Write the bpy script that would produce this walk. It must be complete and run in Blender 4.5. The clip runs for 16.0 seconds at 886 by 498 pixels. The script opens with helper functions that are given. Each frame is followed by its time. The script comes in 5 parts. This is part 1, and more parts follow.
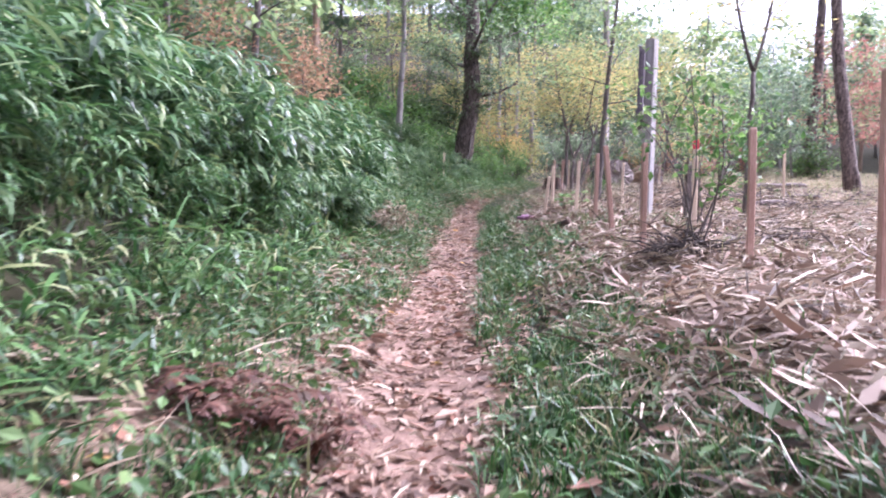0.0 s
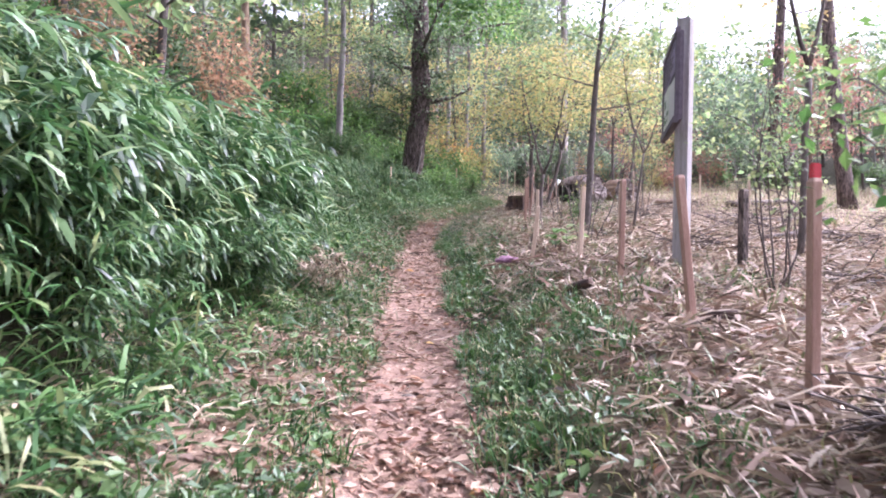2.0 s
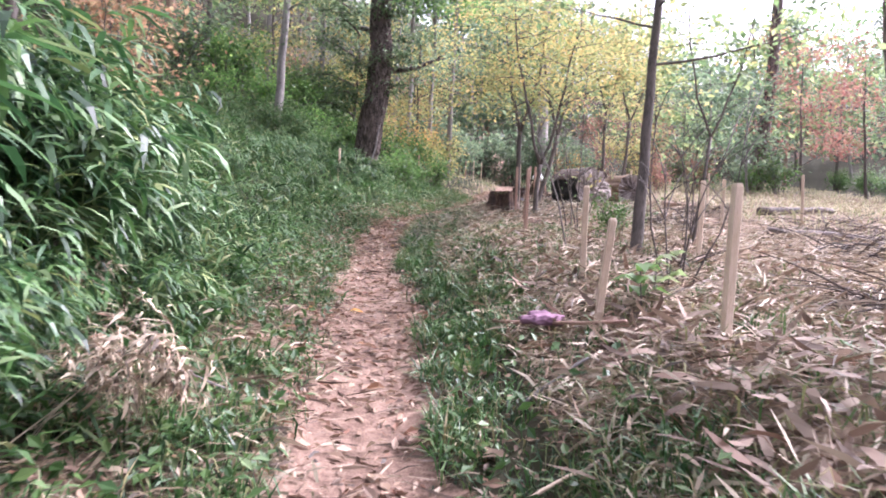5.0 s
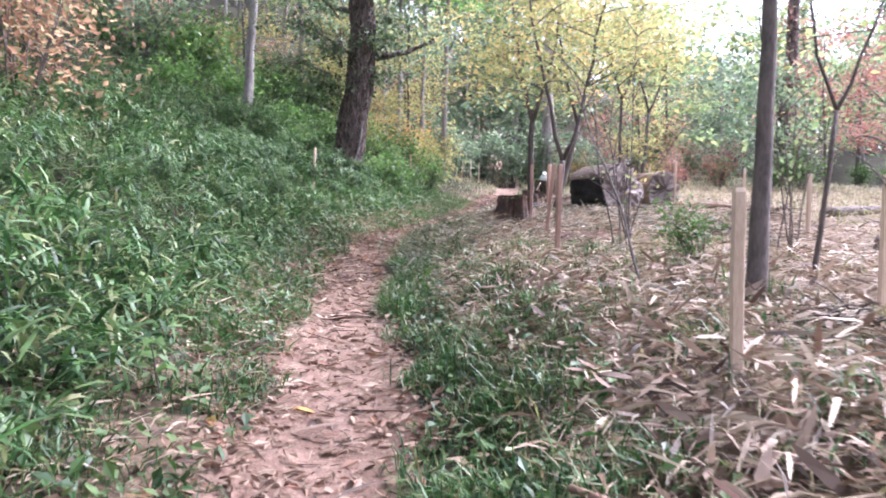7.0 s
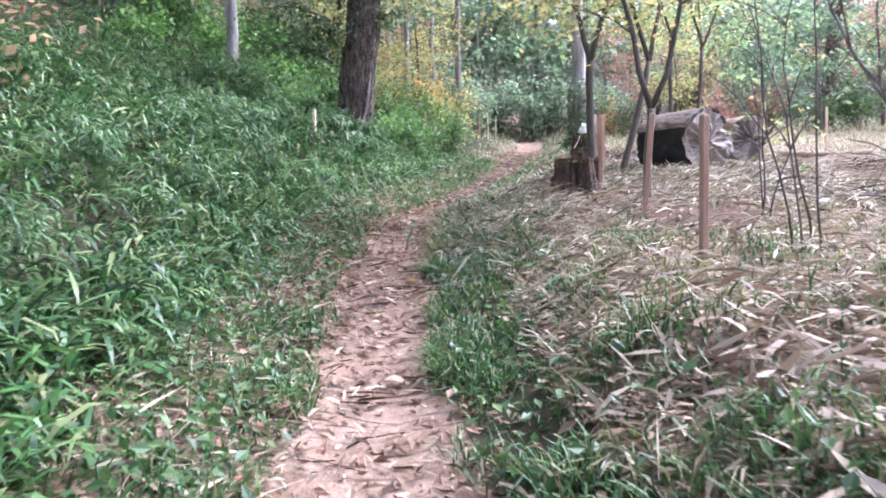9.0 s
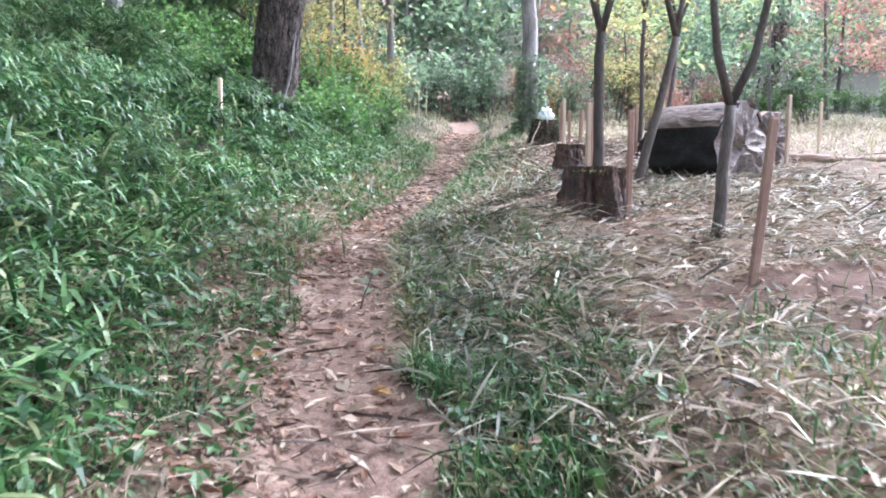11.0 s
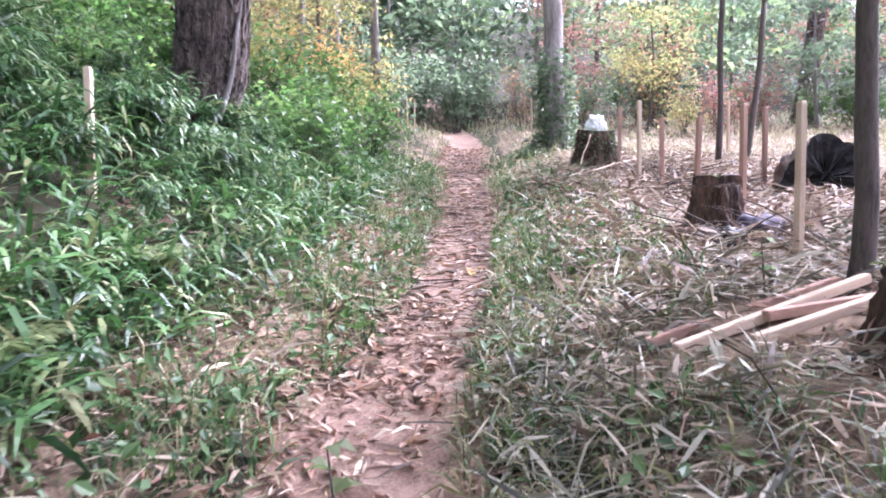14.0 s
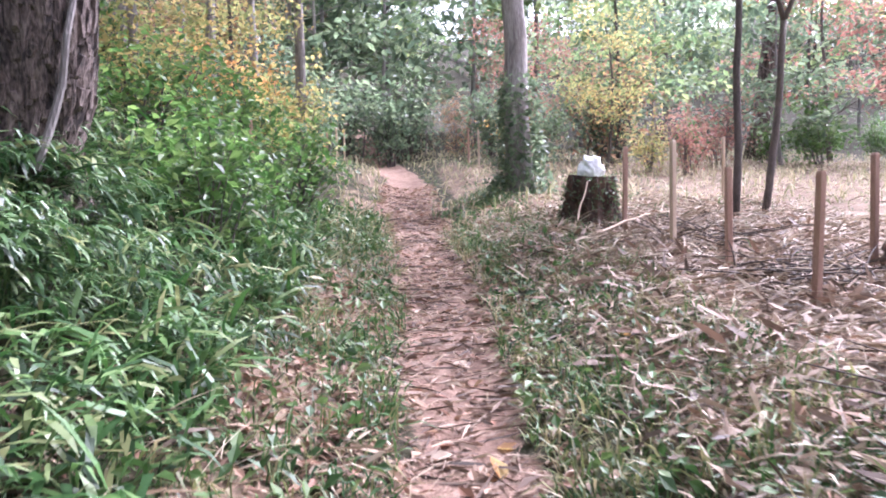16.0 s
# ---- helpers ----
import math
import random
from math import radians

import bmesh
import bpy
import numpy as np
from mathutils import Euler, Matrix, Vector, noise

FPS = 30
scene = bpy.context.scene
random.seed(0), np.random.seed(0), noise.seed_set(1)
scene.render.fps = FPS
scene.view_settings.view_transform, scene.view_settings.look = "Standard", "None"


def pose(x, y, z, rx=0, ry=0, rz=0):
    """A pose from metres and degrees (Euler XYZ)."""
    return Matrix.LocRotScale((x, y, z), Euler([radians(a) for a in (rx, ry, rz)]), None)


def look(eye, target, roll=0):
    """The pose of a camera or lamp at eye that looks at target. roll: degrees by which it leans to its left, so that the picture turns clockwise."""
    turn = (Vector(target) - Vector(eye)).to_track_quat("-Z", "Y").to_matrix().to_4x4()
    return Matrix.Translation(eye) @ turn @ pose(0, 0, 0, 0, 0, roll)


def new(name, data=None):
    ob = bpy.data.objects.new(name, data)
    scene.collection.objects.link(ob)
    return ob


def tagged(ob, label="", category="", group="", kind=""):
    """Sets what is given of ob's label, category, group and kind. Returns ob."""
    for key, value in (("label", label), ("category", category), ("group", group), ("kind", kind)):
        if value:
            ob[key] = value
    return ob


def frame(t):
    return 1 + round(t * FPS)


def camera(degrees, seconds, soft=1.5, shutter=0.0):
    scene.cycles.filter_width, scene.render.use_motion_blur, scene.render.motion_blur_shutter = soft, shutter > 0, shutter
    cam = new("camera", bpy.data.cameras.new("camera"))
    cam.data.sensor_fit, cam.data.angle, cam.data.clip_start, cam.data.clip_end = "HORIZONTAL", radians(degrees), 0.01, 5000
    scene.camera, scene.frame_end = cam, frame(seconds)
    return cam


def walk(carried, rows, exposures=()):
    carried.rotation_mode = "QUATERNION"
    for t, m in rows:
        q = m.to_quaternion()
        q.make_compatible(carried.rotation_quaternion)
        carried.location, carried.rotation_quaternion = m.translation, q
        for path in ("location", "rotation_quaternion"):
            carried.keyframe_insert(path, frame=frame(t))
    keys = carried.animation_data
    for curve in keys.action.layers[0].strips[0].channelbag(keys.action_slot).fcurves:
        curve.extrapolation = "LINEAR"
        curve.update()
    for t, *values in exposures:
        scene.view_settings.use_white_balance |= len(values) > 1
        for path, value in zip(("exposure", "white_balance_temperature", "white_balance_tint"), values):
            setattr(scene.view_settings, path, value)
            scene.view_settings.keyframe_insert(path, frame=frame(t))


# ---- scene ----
cam = camera(62.0, 16.0, soft=1.85, shutter=0.25)
SKY_STRENGTH, SUN_STRENGTH = 0.14, 2.0
PATH = [
    (0, (0.697, -0.919, 1.459), (0.527, 1.074, 1.435), 1.4),
    (0.5, (0.605, 0.126, 1.675), (0.571, 2.126, 1.695), 0.4),
    (1, (0.522, 0.976, 1.858), (0.467, 2.975, 1.888), 1.1),
    (1.5, (0.378, 1.835, 1.981), (0.318, 3.834, 1.962), 0.9),
    (2, (0.234, 2.794, 2.084), (0.215, 4.794, 2.086), 0.7),
    (2.5, (0.143, 3.679, 2.095), (0.131, 5.679, 2.136), 0.5),
    (3, (0.088, 4.505, 2.115), (0.094, 6.505, 2.105), 0.6),
    (3.5, (0.065, 5.409, 2.235), (0.078, 7.409, 2.204), 1.7),
    (4, (0.013, 6.315, 2.36), (0.056, 8.315, 2.334), 2.5),
    (6.5, (-0.027, 10.672, 2.681), (0.146, 12.665, 2.666), 1.3),
    (7, (0.093, 11.515, 2.79), (0.216, 13.511, 2.78), 1.2),
    (7.5, (0.131, 12.343, 2.888), (0.073, 14.342, 2.884), 3.0),
    (8, (0.085, 13.106, 3.008), (0.008, 15.103, 2.934), 3.1),
    (8.5, (-0.065, 13.942, 3.144), (-0.08, 15.938, 3.015), 2.2),
    (9, (-0.231, 14.817, 3.201), (-0.132, 16.81, 3.072), -1.7),
    (11.5, (-0.598, 18.988, 3.791), (-0.244, 20.945, 3.577), 0.6),
    (12, (-0.516, 19.826, 3.816), (-0.198, 21.792, 3.637), 0.0),
    (12.5, (-0.48, 20.601, 3.88), (-0.204, 22.573, 3.686), 0.8),
    (13, (-0.536, 21.462, 3.972), (-0.252, 23.433, 3.78), -0.3),
    (13.5, (-0.548, 22.361, 4.042), (-0.199, 24.323, 3.87), -1.0),
    (14, (-0.432, 23.137, 4.129), (-0.034, 25.089, 3.949), -1.0),
    (14.5, (-0.279, 23.914, 4.244), (0.202, 25.846, 4.055), 0.0),
    (15, (-0.175, 24.738, 4.372), (0.37, 26.655, 4.206), 1.2),
    (15.5, (-0.153, 25.591, 4.5), (0.428, 27.5, 4.362), 0.1),
    (16, (-0.139, 26.44, 4.576), (0.462, 28.345, 4.468), -1.0),
]
EXPOSURES = [(0, 2.0, 5580, 34), (4, 2.07, 5880, 30), (6.5, 2.15, 5750, 29), (8, 2.33, 5450, 26), (9, 2.34, 5400, 22), (11.5, 2.44, 5280, 17), (13.3, 2.62, 5250, 30), (14.2, 2.49, 5550, 32), (16, 2.25, 5680, 32)]
walk(cam, [(t, look(eye, target, roll)) for t, eye, target, roll in PATH], EXPOSURES)

# ---- light: a bright overcast sky, with a weak, very soft sun from the open side ----
world = bpy.data.worlds.new("overcast_sky")
scene.world = world
world.use_nodes = True
wn, wl = world.node_tree.nodes, world.node_tree.links
wn.clear()
sky = wn.new("ShaderNodeTexSky")
sky.sky_type, sky.sun_disc = "NISHITA", False
sky.sun_elevation, sky.sun_rotation = radians(48), radians(70)
sky.air_density, sky.dust_density, sky.ozone_density = 1.0, 6.0, 1.0
grey = wn.new("ShaderNodeHueSaturation")
grey.inputs["Saturation"].default_value = 0.25
bg = wn.new("ShaderNodeBackground")
bg.inputs["Strength"].default_value = SKY_STRENGTH
wl.new(sky.outputs[0], grey.inputs["Color"])
wl.new(grey.outputs[0], bg.inputs["Color"])
wl.new(bg.outputs[0], wn.new("ShaderNodeOutputWorld").inputs["Surface"])
sun_data = bpy.data.lights.new("sun", "SUN")
sun_data.energy, sun_data.angle, sun_data.color = SUN_STRENGTH, radians(16), (1.0, 0.98, 0.95)
sun = new("sun", sun_data)
sun.matrix_basis = look((30, 20, 40), (30 - math.sin(radians(70)), 20 - math.cos(radians(70)), 40 - math.tan(radians(48))))


# ---- materials ----
def nodes_of(name):
    m = bpy.data.materials.new(name)
    m.use_nodes = True
    n = m.node_tree.nodes
    n.clear()
    return m, n, m.node_tree.links


def ramp(n, stops):
    r = n.new("ShaderNodeValToRGB")
    e = r.color_ramp.elements
    while len(e) < len(stops):
        e.new(0.5)
    for k, (p, c) in enumerate(stops):
        e[k].position, e[k].color = p, (*c, 1)
    return r


def foliage(name, colours, rough=0.45, through_light=0.35, back=1.5):
    """Leaves and blades: one tint for each leaf, from the given row of colours, and some light through them."""
    m, n, l = nodes_of(name)
    geo = n.new("ShaderNodeNewGeometry")
    r = ramp(n, [(k / max(1, len(colours) - 1), c) for k, c in enumerate(colours)])
    l.new(geo.outputs["Random Per Island"], r.inputs[0])
    tex = n.new("ShaderNodeTexNoise")
    tex.inputs["Scale"].default_value = 0.9
    co = n.new("ShaderNodeTexCoord")
    l.new(co.outputs["Object"], tex.inputs["Vector"])
    hsv = n.new("ShaderNodeHueSaturation")
    mr = n.new("ShaderNodeMapRange")
    mr.inputs["To Min"].default_value, mr.inputs["To Max"].default_value = 0.65, 1.35
    l.new(tex.outputs[0], mr.inputs[0])
    l.new(mr.outputs[0], hsv.inputs["Value"])
    l.new(r.outputs[0], hsv.inputs["Color"])
    p = n.new("ShaderNodeBsdfPrincipled")
    p.inputs["Roughness"].default_value = rough
    l.new(hsv.outputs[0], p.inputs["Base Color"])
    tr = n.new("ShaderNodeBsdfTranslucent")
    h2 = n.new("ShaderNodeHueSaturation")
    h2.inputs["Value"].default_value = back
    l.new(hsv.outputs[0], h2.inputs["Color"])
    l.new(h2.outputs[0], tr.inputs["Color"])
    mix = n.new("ShaderNodeMixShader")
    mix.inputs[0].default_value = through_light
    l.new(p.outputs[0], mix.inputs[1])
    l.new(tr.outputs[0], mix.inputs[2])
    l.new(mix.outputs[0], n.new("ShaderNodeOutputMaterial").inputs[0])
    return m


def rough_stuff(name, stops, scale=8.0, stretch=(1, 1, 1), rough=0.85, bump=0.4, detail=8.0, fine=40.0, vary=0.25, metallic=0.0):
    """Bark, wood, soil, stone: two scales of noise for colour, and relief."""
    m, n, l = nodes_of(name)
    co, mp = n.new("ShaderNodeTexCoord"), n.new("ShaderNodeMapping")
    mp.inputs["Scale"].default_value = stretch
    l.new(co.outputs["Object"], mp.inputs["Vector"])
    a, b = n.new("ShaderNodeTexNoise"), n.new("ShaderNodeTexNoise")
    a.inputs["Scale"].default_value, a.inputs["Detail"].default_value, a.inputs["Roughness"].default_value = scale, detail, 0.65
    b.inputs["Scale"].default_value, b.inputs["Detail"].default_value = fine, 6
    for q in (a, b):
        l.new(mp.outputs[0], q.inputs["Vector"])
    add = n.new("ShaderNodeMath")
    add.operation = "MULTIPLY_ADD"
    add.inputs[1].default_value, add.inputs[2].default_value = 0.5, 0
    l.new(b.outputs[0], add.inputs[0])
    add2 = n.new("ShaderNodeMath")
    add2.operation = "MULTIPLY_ADD"
    add2.inputs[1].default_value = 0.75
    l.new(a.outputs[0], add2.inputs[0])
    l.new(add.outputs[0], add2.inputs[2])
    r = ramp(n, stops)
    l.new(add2.outputs[0], r.inputs[0])
    info, hsv, mr = n.new("ShaderNodeObjectInfo"), n.new("ShaderNodeHueSaturation"), n.new("ShaderNodeMapRange")
    mr.inputs["To Min"].default_value, mr.inputs["To Max"].default_value = 1 - vary, 1 + vary
    l.new(info.outputs["Random"], mr.inputs[0])
    l.new(mr.outputs[0], hsv.inputs["Value"])
    l.new(r.outputs[0], hsv.inputs["Color"])
    p = n.new("ShaderNodeBsdfPrincipled")
    p.inputs["Roughness"].default_value, p.inputs["Metallic"].default_value = rough, metallic
    l.new(hsv.outputs[0], p.inputs["Base Color"])
    bp = n.new("ShaderNodeBump")
    bp.inputs["Strength"].default_value, bp.inputs["Distance"].default_value = bump, 0.03
    l.new(add2.outputs[0], bp.inputs["Height"])
    l.new(bp.outputs[0], p.inputs["Normal"])
    l.new(p.outputs[0], n.new("ShaderNodeOutputMaterial").inputs[0])
    return m


def plain(name, colour, rough=0.6):
    return rough_stuff(name, [(0.35, [c * 0.82 for c in colour]), (0.75, [min(1, c * 1.12) for c in colour])], scale=5, rough=rough, bump=0.1, vary=0.05)


BARK_DARK = rough_stuff("bark_dark", [(0.45, (0.006, 0.005, 0.005)), (0.54, (0.03, 0.022, 0.02)), (0.64, (0.105, 0.078, 0.068)), (0.8, (0.25, 0.2, 0.175))], scale=13, stretch=(1, 1, 0.28), bump=1.0, fine=60)
BARK_GREY = rough_stuff("bark_grey", [(0.4, (0.075, 0.065, 0.062)), (0.6, (0.2, 0.18, 0.17)), (0.8, (0.36, 0.335, 0.325))], scale=6, stretch=(1, 1, 0.15), bump=0.6, fine=50)
BARK_THIN = rough_stuff("bark_thin", [(0.4, (0.03, 0.025, 0.022)), (0.7, (0.11, 0.09, 0.08))], scale=14, stretch=(1, 1, 0.3), bump=0.5, fine=60)
BARK_OCHRE = rough_stuff("bark_ochre", [(0.4, (0.1, 0.065, 0.045)), (0.6, (0.24, 0.16, 0.115)), (0.8, (0.4, 0.3, 0.23))], scale=6, stretch=(1, 1, 0.15), bump=0.6, fine=50)
STAKE_NEW = rough_stuff("new_wood", [(0.38, (0.36, 0.26, 0.18)), (0.6, (0.52, 0.4, 0.3)), (0.8, (0.62, 0.5, 0.4))], scale=4, stretch=(4, 4, 0.5), bump=0.2, fine=50, vary=0.2)
STAKE_RED = rough_stuff("reddish_wood", [(0.38, (0.2, 0.115, 0.085)), (0.6, (0.33, 0.2, 0.15)), (0.8, (0.45, 0.31, 0.25))], scale=4, stretch=(4, 4, 0.5), bump=0.2, fine=50, vary=0.15)
POST_WOOD = rough_stuff("weathered_post", [(0.38, (0.13, 0.12, 0.115)), (0.6, (0.25, 0.235, 0.23)), (0.8, (0.36, 0.345, 0.345))], scale=3, stretch=(5, 5, 0.35), bump=0.25, fine=40, vary=0.05)
STUMP_BARK = rough_stuff("stump_bark", [(0.44, (0.01, 0.007, 0.005)), (0.6, (0.048, 0.026, 0.018)), (0.82, (0.17, 0.1, 0.068))], scale=7, stretch=(1, 1, 0.3), bump=1.0, fine=40, vary=0.1)
CUT_WOOD = rough_stuff("cut_wood", [(0.38, (0.12, 0.08, 0.055)), (0.6, (0.3, 0.22, 0.16)), (0.8, (0.5, 0.42, 0.35))], scale=5, bump=0.6, fine=45, vary=0.1)
PALE_ROT = rough_stuff("weathered_cut_wood", [(0.38, (0.09, 0.07, 0.062)), (0.6, (0.2, 0.165, 0.15)), (0.8, (0.36, 0.31, 0.29))], scale=5, stretch=(1, 1, 0.5), bump=0.8, fine=40, vary=0.05)
SLAB_BARK = rough_stuff("slab_bark", [(0.4, (0.022, 0.015, 0.012)), (0.6, (0.08, 0.052, 0.043)), (0.8, (0.2, 0.15, 0.13))], scale=6, stretch=(1, 1, 0.3), bump=0.9, fine=40, vary=0.0)
# near-black tone for one log's sides and another's cut face
BLACK_WOOD = rough_stuff("black_wood", [(0.4, (0.006, 0.006, 0.007)), (0.65, (0.016, 0.015, 0.016)), (0.85, (0.05, 0.045, 0.045))], scale=6, stretch=(1, 1, 1), bump=0.9, fine=40, vary=0.0)
MOSS = rough_stuff("moss", [(0.38, (0.035, 0.045, 0.015)), (0.7, (0.12, 0.13, 0.04))], scale=20, bump=0.8, fine=90)
BRUSHWOOD = rough_stuff("brushwood", [(0.38, (0.018, 0.013, 0.011)), (0.7, (0.085, 0.065, 0.055))], scale=12, bump=0.4)

BAMBOO_LEAF = foliage("bamboo_leaves", [(0.011, 0.032, 0.012), (0.026, 0.074, 0.026), (0.05, 0.125, 0.038), (0.08, 0.158, 0.044), (0.13, 0.21, 0.1), (0.2, 0.23, 0.08)], rough=0.46, through_light=0.22)
GRASS = foliage("grass_blades", [(0.011, 0.035, 0.01), (0.02, 0.064, 0.015), (0.033, 0.097, 0.021), (0.054, 0.132, 0.03), (0.1, 0.155, 0.05), (0.24, 0.195, 0.1)], rough=0.5, through_light=0.2)
STRAW = foliage("dry_straw", [(0.035, 0.024, 0.016), (0.1, 0.07, 0.046), (0.23, 0.17, 0.115), (0.35, 0.27, 0.19), (0.47, 0.395, 0.3), (0.17, 0.145, 0.09), (0.24, 0.135, 0.088)], rough=0.65, through_light=0.15)
SHEATH = foliage("dry_leaf_sheaths", [(0.07, 0.045, 0.032), (0.14, 0.094, 0.068), (0.225, 0.162, 0.12), (0.31, 0.235, 0.18), (0.18, 0.105, 0.07)], rough=0.7, through_light=0.12)
TRODDEN = foliage("trodden_stems", [(0.03, 0.02, 0.014), (0.065, 0.042, 0.03), (0.12, 0.078, 0.055), (0.2, 0.14, 0.1), (0.33, 0.25, 0.19)], rough=0.75, through_light=0.05)
CUT_BAMBOO = foliage("cut_bamboo", [(0.026, 0.026, 0.017), (0.07, 0.068, 0.044), (0.14, 0.134, 0.09), (0.24, 0.222, 0.158), (0.4, 0.365, 0.28), (0.06, 0.085, 0.035)], rough=0.5, through_light=0.2)
SASA = foliage("low_bamboo_leaves", [(0.008, 0.027, 0.007), (0.019, 0.06, 0.015), (0.036, 0.101, 0.023), (0.061, 0.14, 0.033), (0.108, 0.182, 0.062), (0.21, 0.21, 0.095)], rough=0.5, through_light=0.22)
DEAD_LEAF = foliage("dead_leaves", [(0.06, 0.035, 0.024), (0.14, 0.085, 0.055), (0.23, 0.15, 0.1), (0.32, 0.225, 0.155), (0.2, 0.09, 0.055), (0.4, 0.315, 0.235)], rough=0.7, through_light=0.15)
OLIVE = foliage("olive_grass", [(0.04, 0.05, 0.018), (0.075, 0.095, 0.03), (0.12, 0.135, 0.05), (0.19, 0.19, 0.08), (0.3, 0.25, 0.14), (0.07, 0.11, 0.04)], rough=0.5)
MEADOW = foliage("half_dry_grass", [(0.13, 0.15, 0.06), (0.25, 0.23, 0.12), (0.36, 0.31, 0.2), (0.42, 0.36, 0.25), (0.16, 0.2, 0.08)], rough=0.6)
GREEN_DARK = foliage("evergreen_leaves", [(0.056, 0.086, 0.054), (0.086, 0.128, 0.076), (0.12, 0.168, 0.094), (0.17, 0.21, 0.125)], rough=0.4, through_light=0.58, back=1.7)
GREEN_MID = foliage("green_leaves", [(0.072, 0.115, 0.05), (0.11, 0.165, 0.07), (0.16, 0.208, 0.09), (0.215, 0.25, 0.112)], rough=0.45, through_light=0.58, back=1.7)
GREEN_LIGHT = foliage("bright_green_leaves", [(0.045, 0.11, 0.03), (0.075, 0.165, 0.042), (0.12, 0.22, 0.06), (0.19, 0.27, 0.08)], rough=0.5, through_light=0.58, back=1.7)
SHRUB_GREEN = foliage("shrub_leaves", [(0.026, 0.066, 0.017), (0.05, 0.112, 0.027), (0.085, 0.158, 0.04), (0.135, 0.205, 0.062)], rough=0.45, through_light=0.42)
WEED_GREEN = foliage("weed_leaves", [(0.018, 0.048, 0.013), (0.034, 0.082, 0.02), (0.06, 0.12, 0.03), (0.1, 0.155, 0.048)], rough=0.5, through_light=0.25)
BOUGH_GREEN = foliage("dark_evergreen_leaves", [(0.025, 0.045, 0.022), (0.05, 0.085, 0.036), (0.085, 0.125, 0.055), (0.13, 0.165, 0.085)], rough=0.4, through_light=0.45)
FERN_RED = foliage("withered_fern", [(0.05, 0.02, 0.013), (0.09, 0.032, 0.019), (0.13, 0.052, 0.03), (0.06, 0.04, 0.022)], rough=0.6, through_light=0.25)
YELLOW = foliage("yellow_maple_leaves", [(0.13, 0.17, 0.06), (0.22, 0.25, 0.1), (0.33, 0.3, 0.12), (0.38, 0.27, 0.11), (0.17, 0.22, 0.09)], rough=0.55, through_light=0.58, back=1.6)
ORANGE = foliage("orange_maple_leaves", [(0.34, 0.17, 0.07), (0.44, 0.25, 0.09), (0.4, 0.31, 0.1), (0.3, 0.15, 0.08)], rough=0.55, through_light=0.58, back=1.7)
RED = foliage("red_maple_leaves", [(0.18, 0.075, 0.062), (0.24, 0.105, 0.082), (0.27, 0.155, 0.112), (0.19, 0.135, 0.09)], rough=0.55, through_light=0.5, back=1.5)
RUST = foliage("rust_leaves", [(0.15, 0.085, 0.055), (0.25, 0.14, 0.085), (0.3, 0.2, 0.12), (0.13, 0.14, 0.07)], rough=0.6, through_light=0.58, back=1.7)


